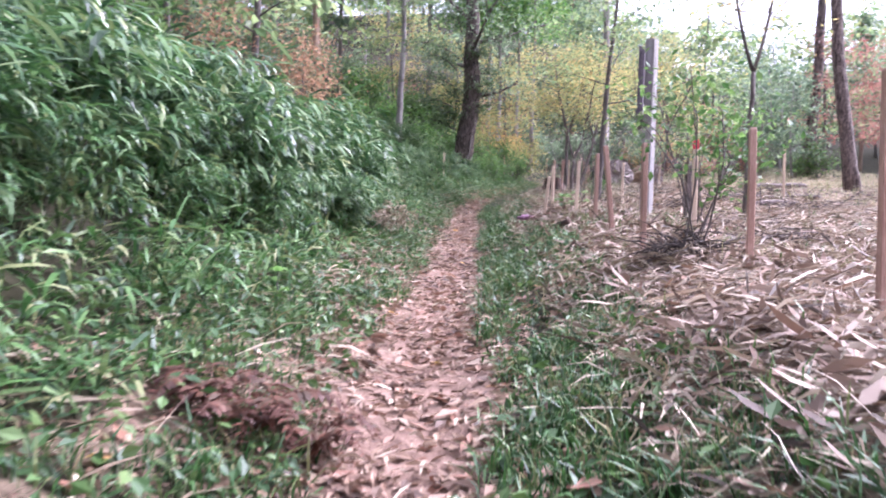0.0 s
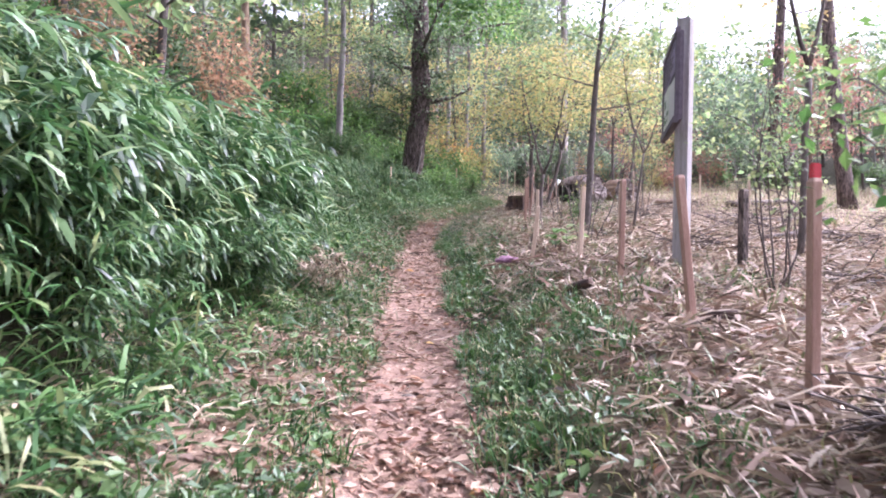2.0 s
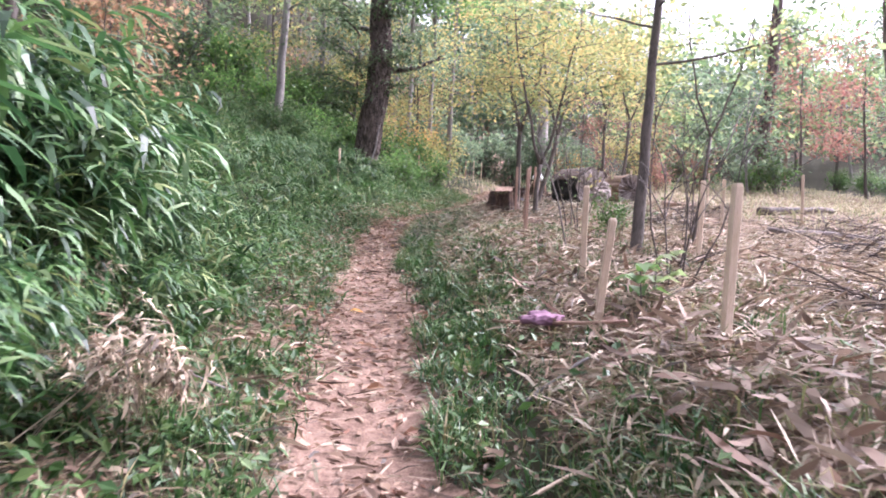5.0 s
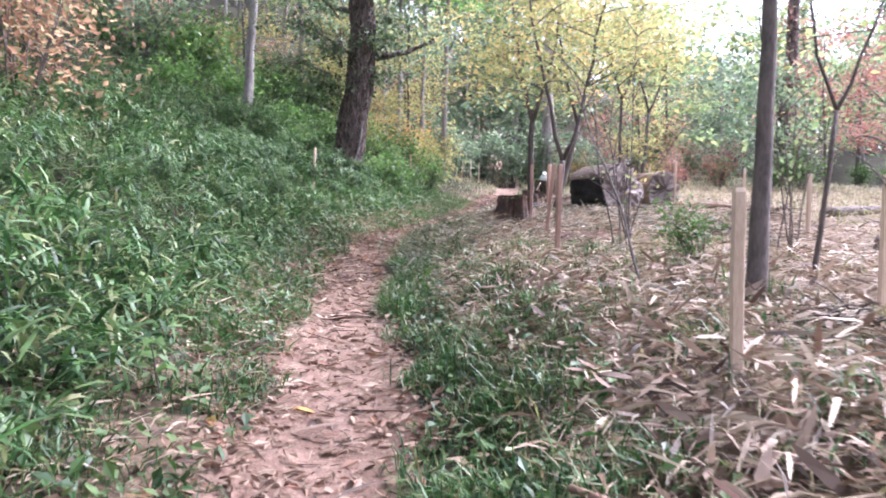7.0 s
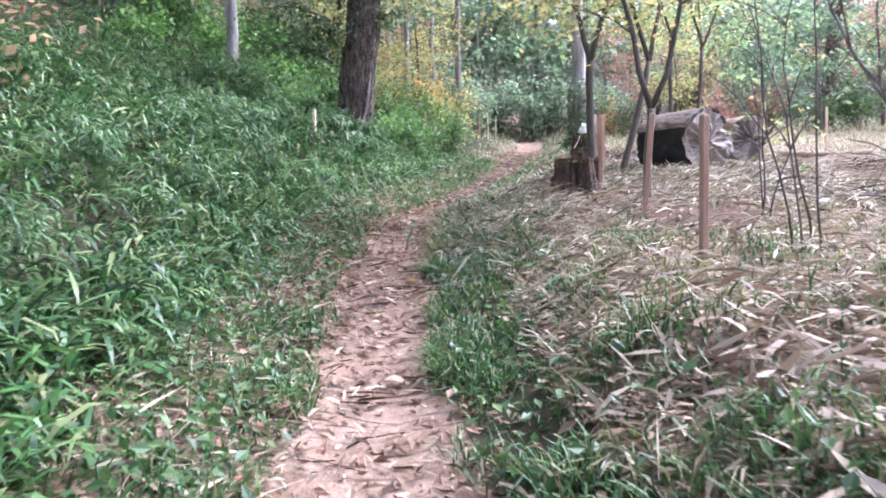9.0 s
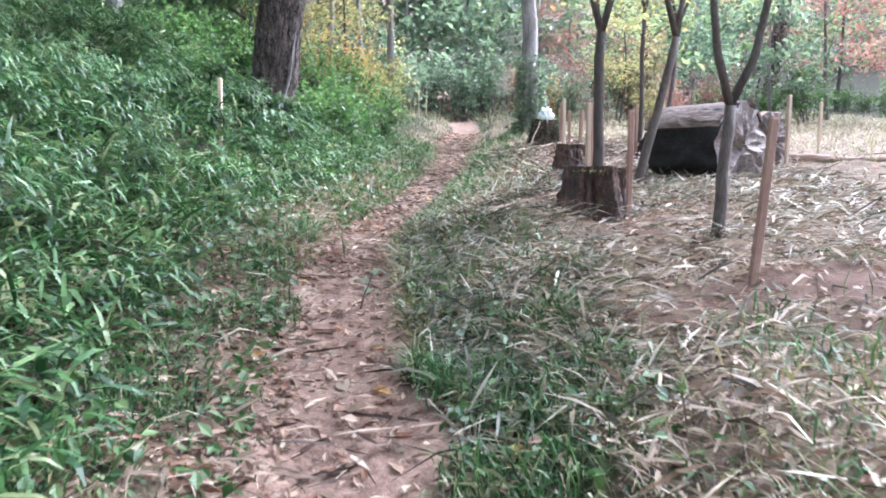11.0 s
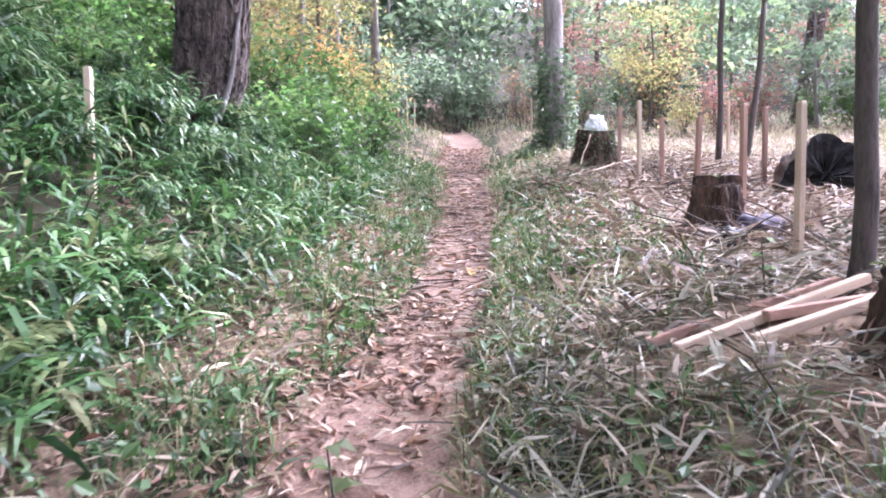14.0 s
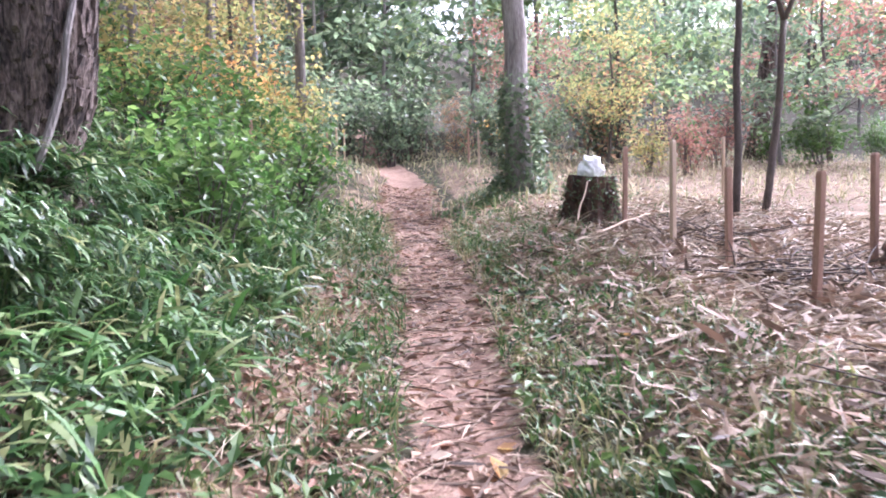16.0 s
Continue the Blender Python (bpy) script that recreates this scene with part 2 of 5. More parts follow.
def ground_material():
    """Bare reddish soil on the trodden path, tan litter over the clearing, dark humus under the green."""
    m, n, l = nodes_of("forest_ground")
    co = n.new("ShaderNodeTexCoord")
    tex = []
    for s, d in ((1.3, 6), (9, 8), (60, 6)):
        t = n.new("ShaderNodeTexNoise")
        t.inputs["Scale"].default_value, t.inputs["Detail"].default_value, t.inputs["Roughness"].default_value = s, d, 0.65
        l.new(co.outputs["Object"], t.inputs["Vector"])
        tex.append(t)
    soil = ramp(n, [(0.36, (0.055, 0.034, 0.025)), (0.47, (0.15, 0.096, 0.072)), (0.55, (0.25, 0.17, 0.13)), (0.66, (0.35, 0.25, 0.2))])
    dug = ramp(n, [(0.38, (0.035, 0.021, 0.015)), (0.5, (0.092, 0.056, 0.041)), (0.66, (0.19, 0.125, 0.094))])
    litter = ramp(n, [(0.36, (0.04, 0.028, 0.019)), (0.5, (0.14, 0.1, 0.07)), (0.66, (0.32, 0.245, 0.175))])
    humus = ramp(n, [(0.36, (0.012, 0.011, 0.007)), (0.55, (0.036, 0.034, 0.018)), (0.7, (0.085, 0.072, 0.042))])
    mixv = n.new("ShaderNodeMath")
    mixv.operation = "ADD"
    broad = n.new("ShaderNodeMath")
    broad.operation = "MULTIPLY_ADD"
    broad.inputs[1].default_value = 0.8
    l.new(tex[0].outputs[0], broad.inputs[0])
    l.new(mixv.outputs[0], broad.inputs[2])
    half = n.new("ShaderNodeMath")
    half.operation = "MULTIPLY"
    half.inputs[1].default_value = 0.357
    l.new(tex[1].outputs[0], mixv.inputs[0])
    l.new(tex[2].outputs[0], mixv.inputs[1])
    l.new(broad.outputs[0], half.inputs[0])
    for r in (soil, dug, litter, humus):
        l.new(half.outputs[0], r.inputs[0])

    def masked(attr, first, second):
        a = n.new("ShaderNodeAttribute")
        a.attribute_name = attr
        w = n.new("ShaderNodeMath")
        w.operation = "MULTIPLY_ADD"
        w.inputs[1].default_value = 0.8
        l.new(tex[1].outputs[0], w.inputs[0])
        l.new(a.outputs["Fac"], w.inputs[2])
        s = n.new("ShaderNodeMapRange")
        s.interpolation_type = "SMOOTHSTEP"
        s.inputs["From Min"].default_value, s.inputs["From Max"].default_value = 0.75, 1.05
        l.new(w.outputs[0], s.inputs[0])
        x = n.new("ShaderNodeMix")
        x.data_type = "RGBA"
        l.new(s.outputs[0], x.inputs["Factor"])
        l.new(first, x.inputs["A"])
        l.new(second, x.inputs["B"])
        return x.outputs["Result"]

    c = masked("litter", humus.outputs[0], litter.outputs[0])
    c = masked("dug", c, dug.outputs[0])
    c = masked("soil", c, soil.outputs[0])
    p = n.new("ShaderNodeBsdfPrincipled")
    p.inputs["Roughness"].default_value, p.inputs["Specular IOR Level"].default_value = 0.95, 0.15
    l.new(c, p.inputs["Base Color"])
    bp = n.new("ShaderNodeBump")
    bp.inputs["Strength"].default_value, bp.inputs["Distance"].default_value = 0.7, 0.04
    l.new(half.outputs[0], bp.inputs["Height"])
    l.new(bp.outputs[0], p.inputs["Normal"])
    l.new(p.outputs[0], n.new("ShaderNodeOutputMaterial").inputs[0])
    return m


# ---- the lie of the land ----
XC_Y = [-8, 2.4, 4.3, 8.3, 12.1, 16.7, 18.4, 20.5, 24.5, 26.2, 27.2, 28.3, 29.7, 31.5, 33.5, 36, 38.3, 43, 47, 60]
XC_X = [.5, .25, .15, -.03, -.15, -.3, -.46, -.45, -.34, -.2, -.02, .68, .98, 1.52, 2.1, 2.68, 3.12, 4.25, 5.3, 7.5]
PZ_Y = [-8, 0, 10.6, 19.9, 26.4, 39, 46, 60]
PZ_Z = [-.5, .15, 1.14, 2.05, 2.95, 4.25, 5.2, 6.9]
SM = np.linspace(-8, 60, 137)
SX = np.convolve(np.pad(np.interp(SM, XC_Y, XC_X), 2, mode="edge"), np.ones(5) / 5, "valid")
SZ = np.convolve(np.pad(np.interp(SM, PZ_Y, PZ_Z), 6, mode="reflect", reflect_type="odd"), np.ones(13) / 13, "valid")


def path_x(y):
    return np.interp(y, SM, SX)


def path_z(y):
    y = np.asarray(y, float)
    return np.interp(y, SM, SZ) + np.clip(y - 60, 0, 60) * 0.05


def ease(v, a, b):
    s = np.clip((v - a) / (b - a), 0, 1)
    return s * s * (3 - 2 * s)


def land(x, y):
    """Height of the ground: a shallow trough along the path, a bank on its left, a clearing on its right, wooded hills round about."""
    x, y = np.asarray(x, float), np.asarray(y, float)
    d = x - path_x(y)
    right = (0.62 - 0.2 * ease(y, 18, 25)) * ease(d, 0.3, 2.2) + 0.012 * np.clip(d - 2.2, 0, 20) + 0.1 * ease(d, 2.5, 3.2) * ease(y, 21, 23.5) * (1 - ease(y, 29.5, 31.5))
    near = np.clip(-d - 0.4, 0, 1.4)
    far = np.clip(-d - 1.8, 0, 26)
    left = 0.27 * near + 0.44 * far + 0.2 * np.clip(-d - 27.8, 0, 80)
    left = left * (1 - 0.25 * ease(y, 34, 60))
    h = path_z(np.clip(y, -30, 200)) + np.where(d > 0, right, left)
    r = np.hypot(x - 6, y - 18)
    hill = 0.29 * np.clip(r - 62, 0, 110) * ease(x, -40, 30)
    ahead = 0.28 * np.clip(y - 58, 0, 80) * ease(-x, -40, 10)
    wob = 0.03 * np.sin(x * 2.1 + 1.3 * np.sin(y * 1.7)) * np.sin(y * 1.9 + x) + 0.018 * np.sin(5.3 * x + y) * np.sin(4.7 * y - x)
    heaps = 0.05 * np.sin(3.3 * x + 1.1 * np.sin(2.4 * y)) * np.sin(2.9 * y + 0.8 * np.sin(2.1 * x)) * ease(d, 1.0, 1.8) * (1 - ease(d, 9, 14))
    wob = (wob + heaps) * (0.35 + 0.65 * ease(np.abs(d), 0.3, 0.8)) - 0.05 * (1 - ease(np.abs(d), 0.15, 0.5))
    return h + hill + ahead + wob


# ---- mesh helpers ----
RNG = np.random.default_rng(7)


def mesh_of(name, verts, faces, material, smooth=False):
    me = bpy.data.meshes.new(name)
    me.from_pydata(np.asarray(verts, float).tolist(), [], faces if isinstance(faces, list) else faces.tolist())
    me.materials.append(material)
    if smooth:
        me.shade_smooth()
    return me


def part(name, data, material, parent, label=""):
    """One mesh object under a thing; data is a bmesh, a mesh or (verts, faces)."""
    if isinstance(data, bmesh.types.BMesh):
        me = bpy.data.meshes.new(name)
        data.to_mesh(me)
        data.free()
        me.materials.append(material)
    elif isinstance(data, bpy.types.Mesh):
        me = data
    else:
        me = mesh_of(name, data[0], data[1], material, smooth=len(data) > 2)
    ob = new(name, me)
    ob.parent = parent
    if label:
        tagged(ob, label)
    return ob


def thing(name, m, label, category, group="", kind=""):
    ob = new(name)
    ob.empty_display_size = 0.2
    ob.matrix_basis = m
    return tagged(ob, label, category, group, kind)


def tube(points, radii, seg=8, cap=True, ridges=0.0, nridge=9, seed=0):
    """A tapered tube through the points."""
    rng = np.random.default_rng(seed)
    pts = np.asarray(points, float)
    n = len(pts)
    tang = np.gradient(pts, axis=0)
    tang /= np.linalg.norm(tang, axis=1)[:, None] + 1e-9
    a = np.arange(seg) * 2 * math.pi / seg
    ph = rng.uniform(0, 6.28, 4)
    verts, ref = [], np.array([1.0, 0.03, 0.02])
    if abs(tang[0] @ ref) > 0.9:
        ref = np.array([0.0, 0.05, 1.0])
    for k in range(n):
        u = ref - (ref @ tang[k]) * tang[k]
        u /= np.linalg.norm(u)
        v = np.cross(tang[k], u)
        rr = radii[k] * (1 + ridges * (np.sin(nridge * a + ph[0] + 0.6 * math.sin(k * 0.5 + ph[1])) + 0.6 * np.sin(2.3 * nridge * a // 1 + ph[2] + k * 0.9)))
        verts.append(pts[k] + rr[:, None] * (np.cos(a)[:, None] * u + np.sin(a)[:, None] * v))
        ref = u
    verts = np.concatenate(verts)
    faces = [[k * seg + j, k * seg + (j + 1) % seg, (k + 1) * seg + (j + 1) % seg, (k + 1) * seg + j] for k in range(n - 1) for j in range(seg)]
    if cap:
        faces.append(list(range(seg))[::-1])
        faces.append([(n - 1) * seg + j for j in range(seg)])
    return verts, faces


def join(pieces):
    vs, fs, o = [], [], 0
    for v, f in pieces:
        vs.append(np.asarray(v, float))
        fs += [[i + o for i in q] for q in f]
        o += len(v)
    return np.concatenate(vs), fs


def strips(p, az, up, length, width, bend, twist=None):
    """Blades: a base, a middle and a tip each, drooping by bend; arrays of n."""
    n = len(p)
    d1 = np.stack([np.cos(az) * np.cos(up), np.sin(az) * np.cos(up), np.sin(up)], 1)
    u2 = up - bend
    d2 = np.stack([np.cos(az) * np.cos(u2), np.sin(az) * np.cos(u2), np.sin(u2)], 1)
    side = np.stack([-np.sin(az), np.cos(az), np.zeros(n)], 1)
    if twist is not None:
        nor = np.cross(d1, side)
        side = side * np.cos(twist)[:, None] + nor * np.sin(twist)[:, None]
    w, l = width[:, None], length[:, None]
    m1, tip = p + d1 * l * 0.5, p + d1 * l * 0.5 + d2 * l * 0.5
    v = np.stack([p - side * w * 0.25, p + side * w * 0.25, m1 + side * w * 0.5, m1 - side * w * 0.5, tip], 1).reshape(-1, 3)
    b = np.arange(n)[:, None] * 5
    quads, tris = (b + np.array([[0, 1, 2, 3]])).tolist(), (b + np.array([[3, 2, 4]])).tolist()
    return v, quads + tris


def long_leaves(p, az, up, length, width, bend, twist):
    """Lance-shaped leaves that droop towards the tip; arrays of n."""
    n = len(p)
    side = np.stack([-np.sin(az), np.cos(az), np.zeros(n)], 1)
    rows, c = [], p
    for k, (share, turn) in enumerate(((0.3, 0.0), (0.4, 0.5), (0.3, 1.0))):
        u = up - bend * turn
        d = np.stack([np.cos(az) * np.cos(u), np.sin(az) * np.cos(u), np.sin(u)], 1)
        s = side * np.cos(twist * (0.6 + 0.4 * turn))[:, None] + np.cross(d, side) * np.sin(twist * (0.6 + 0.4 * turn))[:, None]
        c = c + d * (length * share)[:, None]
        if k < 2:
            w = (width * (0.5, 0.38)[k])[:, None]
            rows += [c - s * w, c + s * w]
        else:
            rows.append(c)
    v = np.stack([p] + rows, 1).reshape(-1, 3)
    b = np.arange(n)[:, None] * 6
    return v, (b + np.array([[0, 2, 1]])).tolist() + (b + np.array([[1, 2, 4, 3]])).tolist() + (b + np.array([[3, 4, 5]])).tolist()


def leaves(c, size, rng, flat=0.5, slim=0.55):
    """Small leaves, each a bent lozenge, at the places c."""
    n = len(c)
    az, tilt = rng.uniform(0, 6.283, n), rng.normal(-0.3, flat, n)
    d = np.stack([np.cos(az) * np.cos(tilt), np.sin(az) * np.cos(tilt), np.sin(tilt)], 1)
    s = np.cross(d, rng.normal(0, 0.45, (n, 3)) + np.array([0, 0, 1.0]))
    s /= np.linalg.norm(s, axis=1)[:, None] + 1e-9
    sz = (size * rng.uniform(0.6, 1.35, n))[:, None]
    nrm = np.cross(s, d)
    mid = c + d * sz * 0.5
    v = np.stack([c, mid + s * sz * slim * 0.5 + nrm * sz * 0.08, c + d * sz, mid - s * sz * slim * 0.5 + nrm * sz * 0.08], 1).reshape(-1, 3)
    b = np.arange(n)[:, None] * 4
    return v, np.concatenate([b + np.array([[0, 1, 2]]), b + np.array([[0, 2, 3]])], 0).tolist()


def G(x, y):
    return float(land(x, y))


# ---- the ground, one sheet out to the horizon ----
def spread(lo, hi, step, far_lo, far_hi):
    mid = np.arange(lo, hi + step / 2, step)
    a, b, g = [lo], [hi], step
    while a[-1] > far_lo:
        g *= 1.22
        a.append(a[-1] - g)
    g = step
    while b[-1] < far_hi:
        g *= 1.22
        b.append(b[-1] + g)
    return np.concatenate([a[:0:-1], mid, b[1:]])


gx, gy = spread(-5, 7.5, 0.14, -900, 900), spread(-6, 46, 0.16, -900, 900)
X, Y = np.meshgrid(gx, gy)
Z = land(X, Y)
fine = (np.abs(X - path_x(Y)) < 9) & (Y > -7) & (Y < 48)
Z = Z + np.where(fine, RNG.normal(0, 0.011, Z.shape), 0)
nx, ny = len(gx), len(gy)
ids = np.arange(nx * ny).reshape(ny, nx)
gfaces = np.stack([ids[:-1, :-1], ids[:-1, 1:], ids[1:, 1:], ids[1:, :-1]], -1).reshape(-1, 4)
ground_mesh = mesh_of("ground", np.stack([X, Y, Z], -1).reshape(-1, 3), gfaces, ground_material(), smooth=True)
D = X - path_x(Y)
WIDTH_Y, WIDTH_W = [-8, 4, 6, 10, 15, 17, 20, 22.4, 24, 26, 27.0, 27.7, 28.3, 29.6, 31.5, 33.4, 36, 42, 60], [0.42, 0.42, 0.46, 0.38, 0.47, 0.47, 0.4, 0.45, 0.42, 0.52, 0.46, 0.16, 0.22, 0.29, 0.4, 0.48, 0.54, 0.62, 0.5]


def half_width(y):
    return np.interp(y, WIDTH_Y, WIDTH_W) + 0.05 * np.sin(3.1 * y) * np.sin(1.27 * y + 1) + 0.03 * np.sin(7.7 * y)


def clumps(x, y):
    """Uneven clumps of growth, 0 to 1."""
    v = np.sin(3.1 * x + 1.9 * np.sin(1.7 * y)) * np.sin(2.6 * y + 1.4 * np.sin(2.3 * x)) + 0.6 * np.sin(6.3 * x + 2 * np.sin(4.1 * y)) * np.sin(5.7 * y + x)
    return np.clip(0.5 + 0.45 * v, 0, 1)


BARE = ((2.35, 24.7, 0.7), (1.9, 22.4, 0.55), (3.0, 21.6, 0.5), (-1.55, 29.4, 0.3), (3.0, 22.6, 0.6), (1.6, 13.0, 0.4))


def bare_ground(x, y):
    """Patches of dug, open soil."""
    return sum(np.exp(-((x - a) ** 2 * 0.6 + (y - b) ** 2) / r ** 2) for a, b, r in BARE)


def thin_litter(x, y):
    """How far the litter thins out over dug ground and round the stacked stakes, 0 to 1."""
    dug = 0.62 * ease(y, 19.5, 21) * (1 - ease(y, 24.6, 25.6)) * ease(x, 0.9, 1.6) * (0.55 + 0.45 * clumps(0.8 * x, 0.8 * y))
    stack = np.exp(-((np.abs(x - 2.05) / 0.95) ** 4 + (np.abs(y - 26.4) / 0.42) ** 4))
    return np.clip(np.maximum(dug, stack), 0, 1)


uneven = 0.22 * (0.5 - clumps(X, Y))
soil = 1 - ease(np.abs(D), half_width(Y) - 0.14 + uneven, half_width(Y) + 0.2 + uneven)
dug = np.maximum(0.75 * bare_ground(X, Y), 0.6 * thin_litter(X, Y) * (Y < 25.5))
litter = np.where(D > 0, ease(D, 0.6, 1.5) * (1 - 0.8 * ease(D, 14, 24)) * (1 - 0.8 * ease(Y, 44, 54)), 0.75 * (1 - ease(-D, 1.2, 2.0)) * (1 - 0.7 * clumps(X, Y)))
for key, val in (("soil", soil), ("dug", dug), ("litter", litter)):
    at = ground_mesh.attributes.new(key, "FLOAT", "POINT")
    at.data.foreach_set("value", val.reshape(-1).astype(np.float32))
tagged(new("ground", ground_mesh), "trodden reddish soil path through litter and woodland ground", "ground", kind="structure")


# ---- trees ----
def curve_line(base, tip, bow, n=9, seed=0, wobble=0.009):
    rng = np.random.default_rng(seed)
    s = np.linspace(0, 1, n)[:, None]
    b, t = np.asarray(base, float), np.asarray(tip, float)
    w = np.cumsum(rng.normal(0, 1, (n, 3)), 0)
    w -= w[0] + (w[-1] - w[0]) * s
    return b + (t - b) * s + np.asarray(bow, float) * (s * (1 - s) * 4) + w * wobble * np.linalg.norm(t - b)


def tree_meshes(name, height, r0, lean, first, nlimb, reach, nleaf, leaf, bark, leaf_mat, seed, lift=0.35, spread_r=0.5, flare=1.35, twigs=3, seg=12, ridges=0.03, top_r=0.25, flat=0.5, crown_shape=0.0):
    """Trunk with limbs, and a crown of single leaves in loose clumps about the twigs."""
    rng = np.random.default_rng(seed)
    n = 40 if seg > 30 else 16
    line = curve_line((0, 0, -0.25), (lean[0], lean[1], height), (rng.normal(0, 0.012) * height, rng.normal(0, 0.02) * height, 0), n, seed, 0.0022)
    s = np.linspace(0, 1, n)
    rad = r0 * (1 - (1 - top_r) * s) * (1 + (flare - 1) * np.exp(-s * height / 0.35))
    pieces = [tube(line, rad, seg, ridges=ridges, nridge=max(7, seg // 4), seed=seed)]
    centres = []
    for k in range(nlimb):
        f = first + (1 - first) * (k + rng.uniform(0, 0.8)) / nlimb
        f = min(f, 0.985)
        i = f * (n - 1)
        p0 = line[int(i)] + (line[min(n - 1, int(i) + 1)] - line[int(i)]) * (i - int(i))
        az = k * 2.4 + rng.uniform(-0.5, 0.5)
        ln = reach * rng.uniform(0.65, 1.15) * (1 - crown_shape * (f - first) / (1 - first + 1e-6))
        el = lift + rng.normal(0, 0.2)
        tip = p0 + ln * np.array([math.cos(az) * math.cos(el), math.sin(az) * math.cos(el), math.sin(el)])
        rl = max(0.006, r0 * (1 - 0.75 * f) * 0.36)
        limb = curve_line(p0, tip, (0, 0, rng.normal(0.02, 0.06) * ln), 6, seed * 50 + k)
        pieces.append(tube(limb, np.linspace(rl, rl * 0.25, 6), 6 if seg > 10 else 4, cap=False))
        centres += [limb[3], limb[4], limb[5]]
        for q in range(twigs):
            j = rng.integers(2, 6)
            a2 = az + rng.uniform(-1.2, 1.2)
            e2 = el + rng.normal(0.1, 0.35)
            l2 = ln * rng.uniform(0.25, 0.5)
            t2 = limb[j] + l2 * np.array([math.cos(a2) * math.cos(e2), math.sin(a2) * math.cos(e2), math.sin(e2)])
            tw = curve_line(limb[j], t2, (0, 0, 0), 4, seed * 90 + k * 7 + q)
            pieces.append(tube(tw, np.linspace(rl * 0.4, rl * 0.12, 4), 5 if seg > 10 else 3, cap=False))
            centres += [tw[2], tw[3]]
    trunk = mesh_of(name + "_trunk", *join(pieces), bark, smooth=True)
    crown = None
    if nleaf:
        centres = np.array(centres)
        c = centres[rng.integers(0, len(centres), nleaf)]
        sp = spread_r * reach * 0.45
        crown = mesh_of(name + "_crown", *leaves(c + rng.normal(0, 1, (nleaf, 3)) * np.array([sp, sp, sp * 0.45]), leaf, rng, flat), leaf_mat)
    return trunk, crown


def plant_tree(name, meshes, m, label, category="tree", group=""):
    ob = thing(name, m, label, category, group)
    part("trunk", meshes[0], None, ob)
    if meshes[1]:
        part("crown", meshes[1], None, ob)
    return ob


def stand(x, y, turn=0, scale=1.0, sink=0.0, rx=0, ry=0):
    return Matrix.Translation((x, y, G(x, y) - sink)) @ Euler((radians(rx), radians(ry), radians(turn))).to_matrix().to_4x4() @ Matrix.Scale(scale, 4)


big = plant_tree("old_tree", tree_meshes("old_tree", 15, 0.42, (0.35, 0.3), 0.2, 14, 3.2, 6000, 0.16, BARK_DARK, GREEN_DARK, 3, seg=96, ridges=0.04, flare=1.45, twigs=4), stand(-1.45, 32.4), "large old tree with dark furrowed bark on the bank")
# low boughs of small evergreen leaves round the old trunk
rng = np.random.default_rng(5)
for k, (h0, az, ln, rise) in enumerate(((1.9, 200, 1.7, 0.25), (2.3, 235, 1.3, 0.1), (2.4, 335, 1.2, 0.5), (2.9, 185, 2.3, 0.2), (3.1, 255, 1.4, 0.2), (3.3, 320, 1.7, 0.4), (3.8, 205, 2.2, 0.3), (4.0, 350, 2.0, 0.5), (4.5, 230, 2.0, 0.4), (4.7, 300, 1.9, 0.4), (5.3, 190, 2.4, 0.4), (5.5, 340, 2.3, 0.4), (6.2, 260, 2.0, 0.4))):
    a = radians(az)
    bend = curve_line((0.36 * math.cos(a), 0.36 * math.sin(a), h0), ((0.36 + 0.8 * ln) * math.cos(a), (0.36 + 0.8 * ln) * math.sin(a), h0 + rise), (0, 0, 0.2), 8, 60 + k)
    bough = part("bough", (*tube(bend, np.linspace(0.035, 0.008, 8), 6, cap=False), True), BARK_DARK, big)
    cs = [bend[2:]]
    twigs = []
    for q in range(7):
        j = 2 + q % 6
        tw = curve_line(bend[j], bend[j] + rng.normal(0, 1, 3) * [0.4, 0.4, 0.16], (0, 0, 0.04), 5, 900 + 10 * k + q)
        twigs.append(tube(tw, np.linspace(0.009, 0.003, 5), 4, cap=False))
        cs.append(tw[1:])
    tagged(part("twig", join(twigs), BARK_DARK, bough), kind="stuff")
    cs = np.concatenate(cs)
    tagged(part("bough_foliage", leaves(cs[rng.integers(0, len(cs), 430)] + rng.normal(0, 1, (430, 3)) * [0.24, 0.24, 0.14], 0.13, rng), BOUGH_GREEN, bough), kind="stuff")
rng = np.random.default_rng(3)
axis = curve_line((0, 0, -0.25), (0.35, 0.3, 15), (rng.normal(0, 0.012) * 15, rng.normal(0, 0.02) * 15, 0), 40, 3, 0.0022)
pv, pf = [], []
